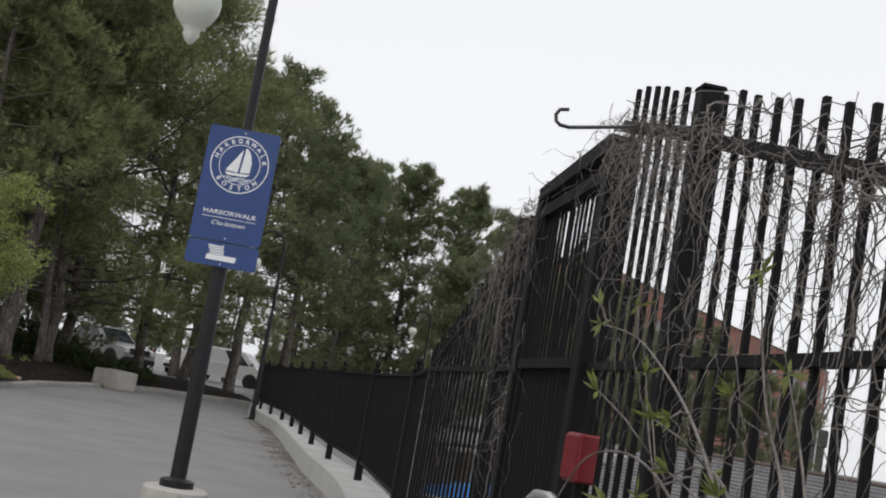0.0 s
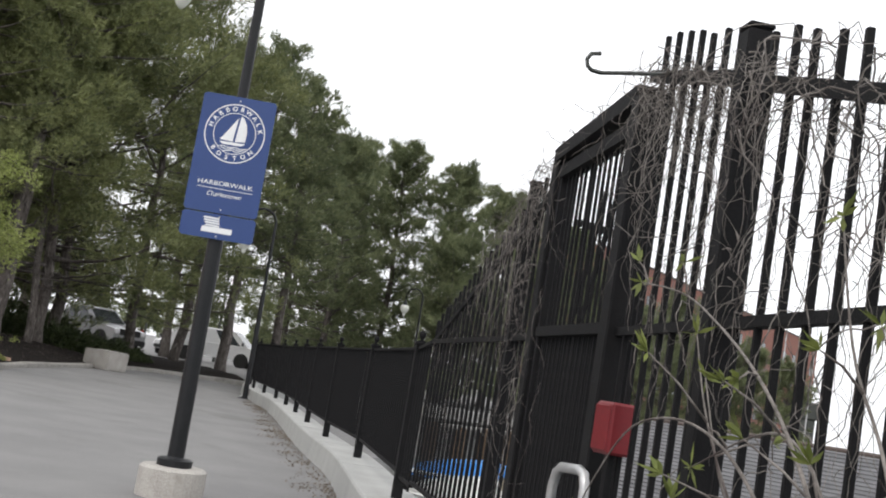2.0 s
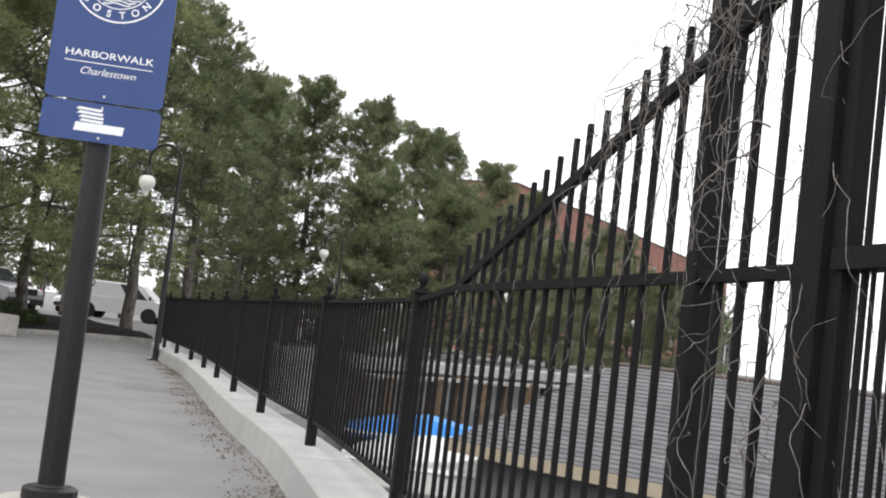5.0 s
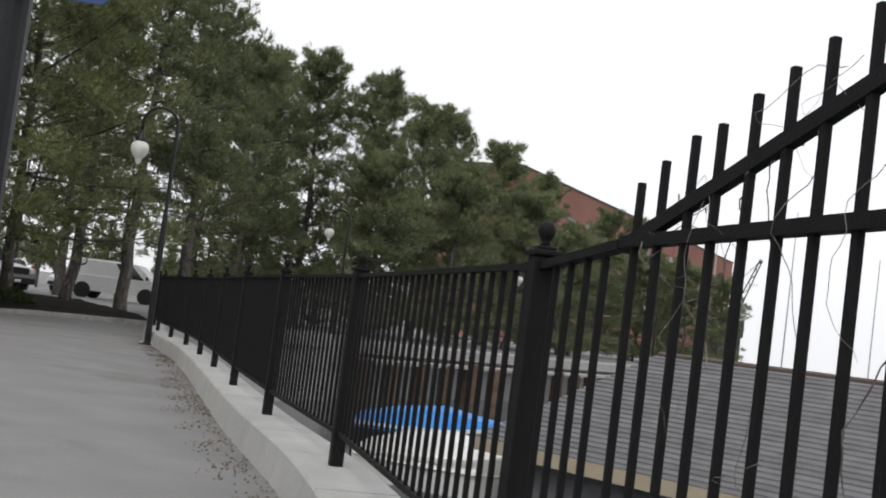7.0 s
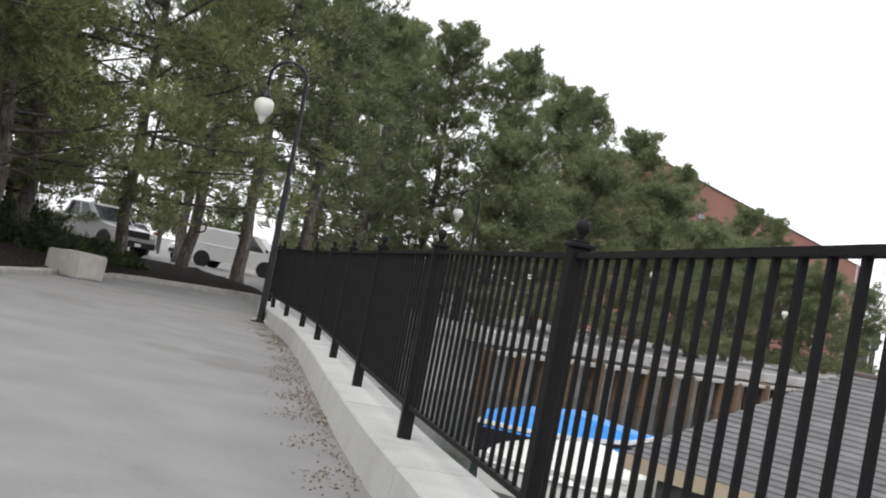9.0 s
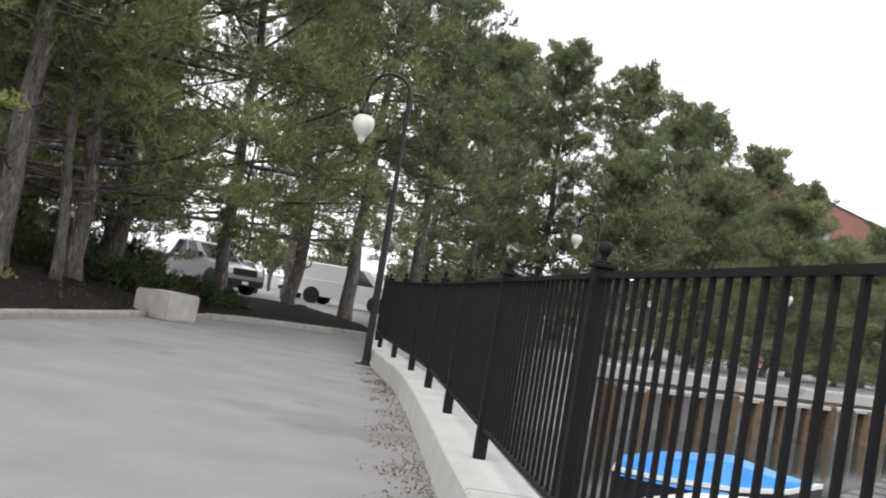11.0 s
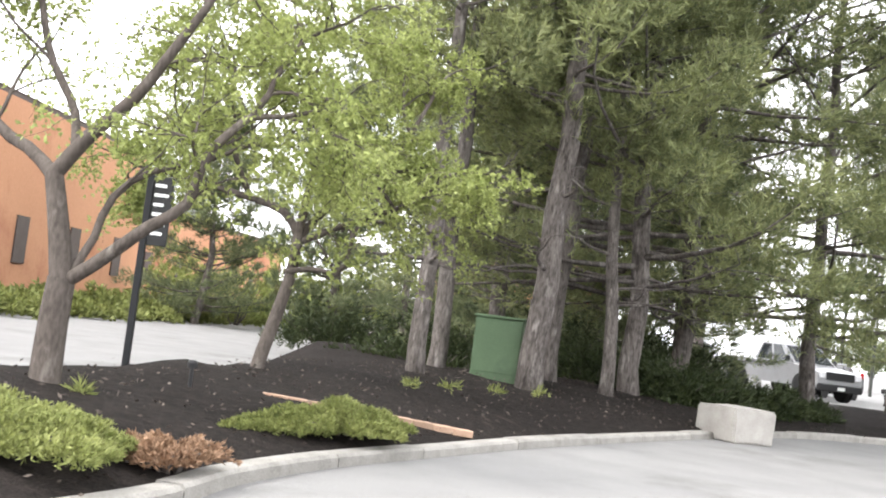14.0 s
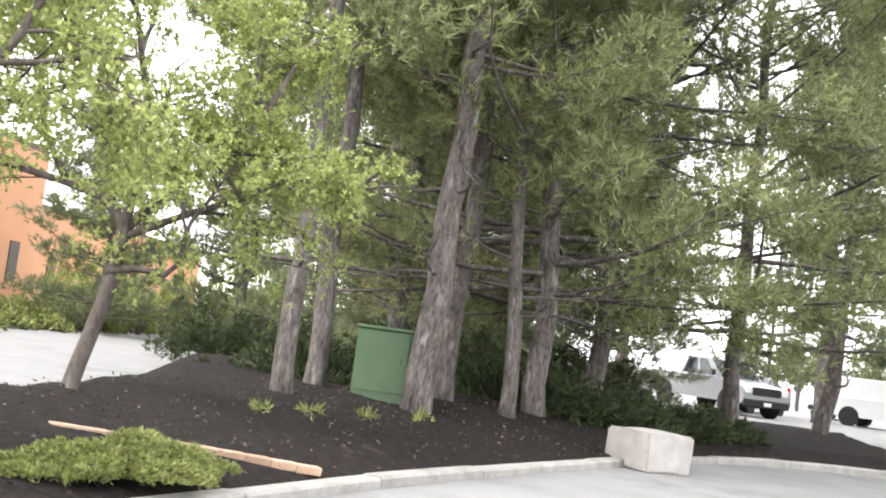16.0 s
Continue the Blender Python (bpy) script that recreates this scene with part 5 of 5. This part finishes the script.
for k, (x, y, h) in enumerate(((-12.5, 88.0, 3.6), (-8.5, 96.0, 4.2), (-4.8, 90.0, 3.8), (-17.5, 92.0, 4.6), (-1.5, 98.0, 4.0), (-22.0, 96.0, 5.0), (3.0, 95.0, 4.4))):
    bush("distant_tree", "small round distant tree beyond the car park", x, y, 0.9, 2.0, 2.0, h, 50 * k, 700, NEEDLE2, 160 + k, 0.4, 0.09, "tree", "small trees beyond the car park")
    part("trunk", Build().tube([(0, 0, -1.0), (0.05, 0, 0.5), (0.0, 0.1, h * 0.6)], [0.13, 0.1, 0.05], 8), BARK, [o for o in bpy.data.objects if o.name.startswith("distant_tree")][k])


# ---- buildings ----
def block_building(name, label, a, b, depth, top, wall, rows, cols, win=(1.0, 1.5), z_first=1.1, storey=3.2):
    """A wall from a to b with punched dark windows, a coping and a flat roof behind it."""
    a, b = Vector((*a, 0)), Vector((*b, 0))
    length = (b - a).length
    yaw = math.degrees(math.atan2(b.y - a.y, b.x - a.x))
    p = thing(name, label, "building", pose(a.x, a.y, 0, 0, 0, yaw))
    part("wall", Build().box(0, length, 0, depth, -1.0, top), wall, p)
    part("roof", Build().box(-0.12, length + 0.12, -0.12, depth + 0.12, top, top + 0.22, 0.04), ROOFEDGE, p)
    for i in range(rows):
        for j in range(cols):
            x, z = length * (j + 0.5) / cols, z_first + storey * i
            w = part("window", Build().box(x - win[0] / 2, x + win[0] / 2, -0.03, 0.05, z, z + win[1], 0.0), ROOFEDGE, p)
            part("pane", Build().box(x - win[0] / 2 + 0.07, x + win[0] / 2 - 0.07, -0.042, -0.031, z + 0.07, z + win[1] - 0.07), GLASS, w)
    return p


block_building("brick_building", "long orange brick building with few small windows across the road", (-37.3, 47.7), (-22.6, 20.3), -14, 6.2, BRICK, 1, 7, (0.9, 1.5), 1.2)
block_building("brick_building", "low orange brick wing further along the road", (-50.0, 72.0), (-40.0, 50.0), -10, 4.4, BRICK, 1, 6, (0.9, 1.4), 1.1)
block_building("brick_building", "distant red brick building seen between the trunks", (-44.0, 80.0), (-34.0, 84.5), 12, 7.4, BRICK, 2, 3, (1.2, 1.6), 1.0)
block_building("brick_building", "huge dark red brick shed above the far trees", (22.0, 123.0), (76.0, 204.0), 10, 17.7, BRICK2, 3, 16, (2.0, 2.4), 3.0, 4.6)

# boathouse: hipped shingle roof whose ridge lies level with the walk
E0, E1 = Vector((3.45, 24.1, 0)), Vector((14.45, 7.5, 0))
d = (E1 - E0).normalized()
nrm = Vector((-d.y, d.x, 0))
if nrm.y < 0:
    nrm = -nrm
L = (E1 - E0).length
house = thing("boathouse", "low boathouse with grey shingle roof and beige eaves below the walk", "building")
house.matrix_basis = Matrix(((d.x, nrm.x, 0, E0.x), (d.y, nrm.y, 0, E0.y), (0, 0, 1, 0), (0, 0, 0, 1)))
EZ, RZ, HALF, HIP = -0.72, 0.92, 2.6, 1.4
part("wall", Build().box(0.35, L - 0.35, 0.35, 2 * HALF - 0.35, -3.0, EZ - 0.02), SHINGLE, house)
part("roof", Build().add([(0, 0, EZ), (L, 0, EZ), (L, 2 * HALF, EZ), (0, 2 * HALF, EZ), (HIP, HALF, RZ), (L - HIP, HALF, RZ)], [(0, 1, 5, 4), (1, 2, 5), (2, 3, 4, 5), (3, 0, 4), (0, 3, 2, 1)]), SHINGLE, house)
part("fascia", Build().box(-0.03, L + 0.03, -0.03, 0.0, EZ - 0.2, EZ + 0.01), FASCIA, house)
part("fascia", Build().box(-0.03, 0.0, 0.0, 2 * HALF, EZ - 0.2, EZ + 0.01), FASCIA, house)
part("ridge_cap", Build().tube([(HIP, HALF, RZ + 0.01), (L - HIP, HALF, RZ + 0.01)], 0.06, 6), ROOFEDGE, house)
courses = 26
for side in (0, 1):
    for k in range(courses):
        u0, u1 = k / courses, (k + 1) / courses
        z0, z1 = EZ + (RZ - EZ) * u0 + 0.03, EZ + (RZ - EZ) * u1 + 0.012
        if side == 0:
            v = [(HIP * u0 - 0.02, HALF * u0 - 0.02, z0), (L - HIP * u0, HALF * u0 - 0.02, z0), (L - HIP * u1, HALF * u1, z1), (HIP * u1, HALF * u1, z1)]
        else:
            v = [(HIP * u0 - 0.02, 2 * HALF - HALF * u0, z0), (HIP * u0 - 0.02, HALF * u0, z0), (HIP * u1, HALF * u1, z1), (HIP * u1, 2 * HALF - HALF * u1, z1)]
        q = [(x, y, z - 0.03) for x, y, z in v]
        part("shingle_course", Build().add(v + q, [(0, 1, 2, 3), (0, 1, 5, 4), (1, 2, 6, 5), (2, 3, 7, 6), (3, 0, 4, 7)]), SHINGLE, house)

# far quay: pale cap, timber piles and a rail
quay = tagged(new("quay"), "pale concrete quay edge with dark timber piles", "quay", kind="structure")
q = smooth_line(QUAYLINE[:5], 1.0)
part("cap", strip(q, 0.5, -0.6, -0.45, 0.0, 0.05), QUAY, quay)
part("ledge", strip(q, -0.62, -1.1, -0.75, -0.6, 0.03), DECK, quay)
for i in range(0, len(q), 2):
    n = normal_at(q, i)
    x, y = q[i] - n * 0.95
    part("pile", Build().lathe([(0.3, -2.6), (0.29, -0.62), (0.2, -0.55), (0.0, -0.53)], 9), TIMBER, quay, at=pose(x, y, random.uniform(-0.12, 0.05)))


# ---- boats and float ----
def boat(label, at, length, beam, hull, cover=None, cabin=False):
    p = thing("moored_boat", label, "boat", at, "boats in the basin")
    sec = []
    for u, w, s in ((-0.5, 0.8, 0.0), (-0.25, 1.0, 0.0), (0.1, 1.0, 0.05), (0.33, 0.72, 0.14), (0.5, 0.05, 0.28)):
        x, h = u * length, beam / 2 * w
        sec.append([(x, -h, 0.62 + s), (x, -h * 0.9, 0.15), (x, -h * 0.35, -0.25), (x, h * 0.35, -0.25), (x, h * 0.9, 0.15), (x, h, 0.62 + s)])
    part("hull", loft(sec), hull, p)
    part("gunwale", loft([[(x, y * 1.02, z + dz) for (x, y, z), dz in ((s[0], 0.0), (s[0], 0.07), (s[5], 0.07), (s[5], 0.0))] for s in sec]), GEL, p)
    if cover:
        c = []
        for u, w, z in ((-0.49, 0.8, 0.82), (-0.25, 1.0, 1.05), (0.05, 1.02, 1.18), (0.3, 0.8, 1.02), (0.46, 0.2, 0.95)):
            x, h = u * length, beam / 2 * w + 0.03
            c.append([(x, -h, 0.56), (x, -h * 0.6, z - 0.08), (x, 0, z), (x, h * 0.6, z - 0.08), (x, h, 0.56)])
        part("cover", loft(c), cover, p)
    if cabin:
        part("cabin", Build().box(-length * 0.2, length * 0.12, -beam * 0.3, beam * 0.3, 0.6, 1.4, 0.1), GEL, p)
        part("window", Build().box(-length * 0.17, length * 0.125, -beam * 0.305, beam * 0.305, 1.0, 1.25, 0.02), GLASS, p)
    return p


boat("dark-hulled boat under a bright blue tarpaulin", pose(3.75, 31.0, -1.95, 0, 0, -8), 3.5, 1.8, HULL, TARP)
boat("small open white boat moored under the boathouse eaves", pose(3.25, 25.9, -2.0, 0, 0, -35), 3.0, 1.5, GEL, GEL)
for k, (x, y, h) in enumerate(((33, 95, 13), (38, 92, 15), (44, 90, 12), (50, 96, 16), (58, 92, 12), (41, 110, 14))):
    p = thing("sailboat", "far white sailing boat with bare mast", "sailing boat", pose(x, y, -2.1, 0, 0, 50 + 20 * k), "far sailing boats")
    part("hull", loft([[(u * 9, -w, 0.9), (u * 9, -w * 0.5, -0.2), (u * 9, w * 0.5, -0.2), (u * 9, w, 0.9)] for u, w in ((-0.5, 0.9), (0, 1.4), (0.5, 0.1))]), GEL, p)
    part("mast", Build().lathe([(0.07, 0.8), (0.04, h)], 8), GALV, p)
    part("boom", Build().tube([(0, 0, 2.0), (-3.5, 0, 1.9)], 0.06, 6), GALV, p)

# harbour crane far beyond the boathouse: a lattice boom leaning from its cab
crane = thing("crane", "far dark lattice crane boom standing over the harbour", "crane", pose(44.0, 120.0, 0.0))
part("tower", Build().box(-1.2, 1.2, -1.2, 1.2, -2.5, 3.2, 0.1), OLDPOLE, crane)
part("cab", Build().box(-1.6, 1.4, -1.3, 1.3, 3.2, 5.0, 0.15), OLDPOLE, crane)
foot, tip = Vector((0.3, 0, 4.6)), Vector((2.9, 0, 11.4))
across = Vector((0.93, 0, -0.36)) * 0.32
for s in (-1, 1):
    part("chord", Build().tube([foot + across * s, tip + across * s * 0.4], 0.07, 6), OLDPOLE, crane)
for k in range(9):
    u, w = k / 9, (k + 1) / 9
    s = 1 if k % 2 else -1
    part("lacing", Build().tube([foot.lerp(tip, u) + across * s * (1 - 0.6 * u), foot.lerp(tip, w) - across * s * (1 - 0.6 * w)], 0.045, 5), OLDPOLE, crane)
part("stay", Build().tube([tip, Vector((-1.4, 0, 6.4)), Vector((-1.4, 0, 5.0))], 0.04, 5), OLDPOLE, crane)
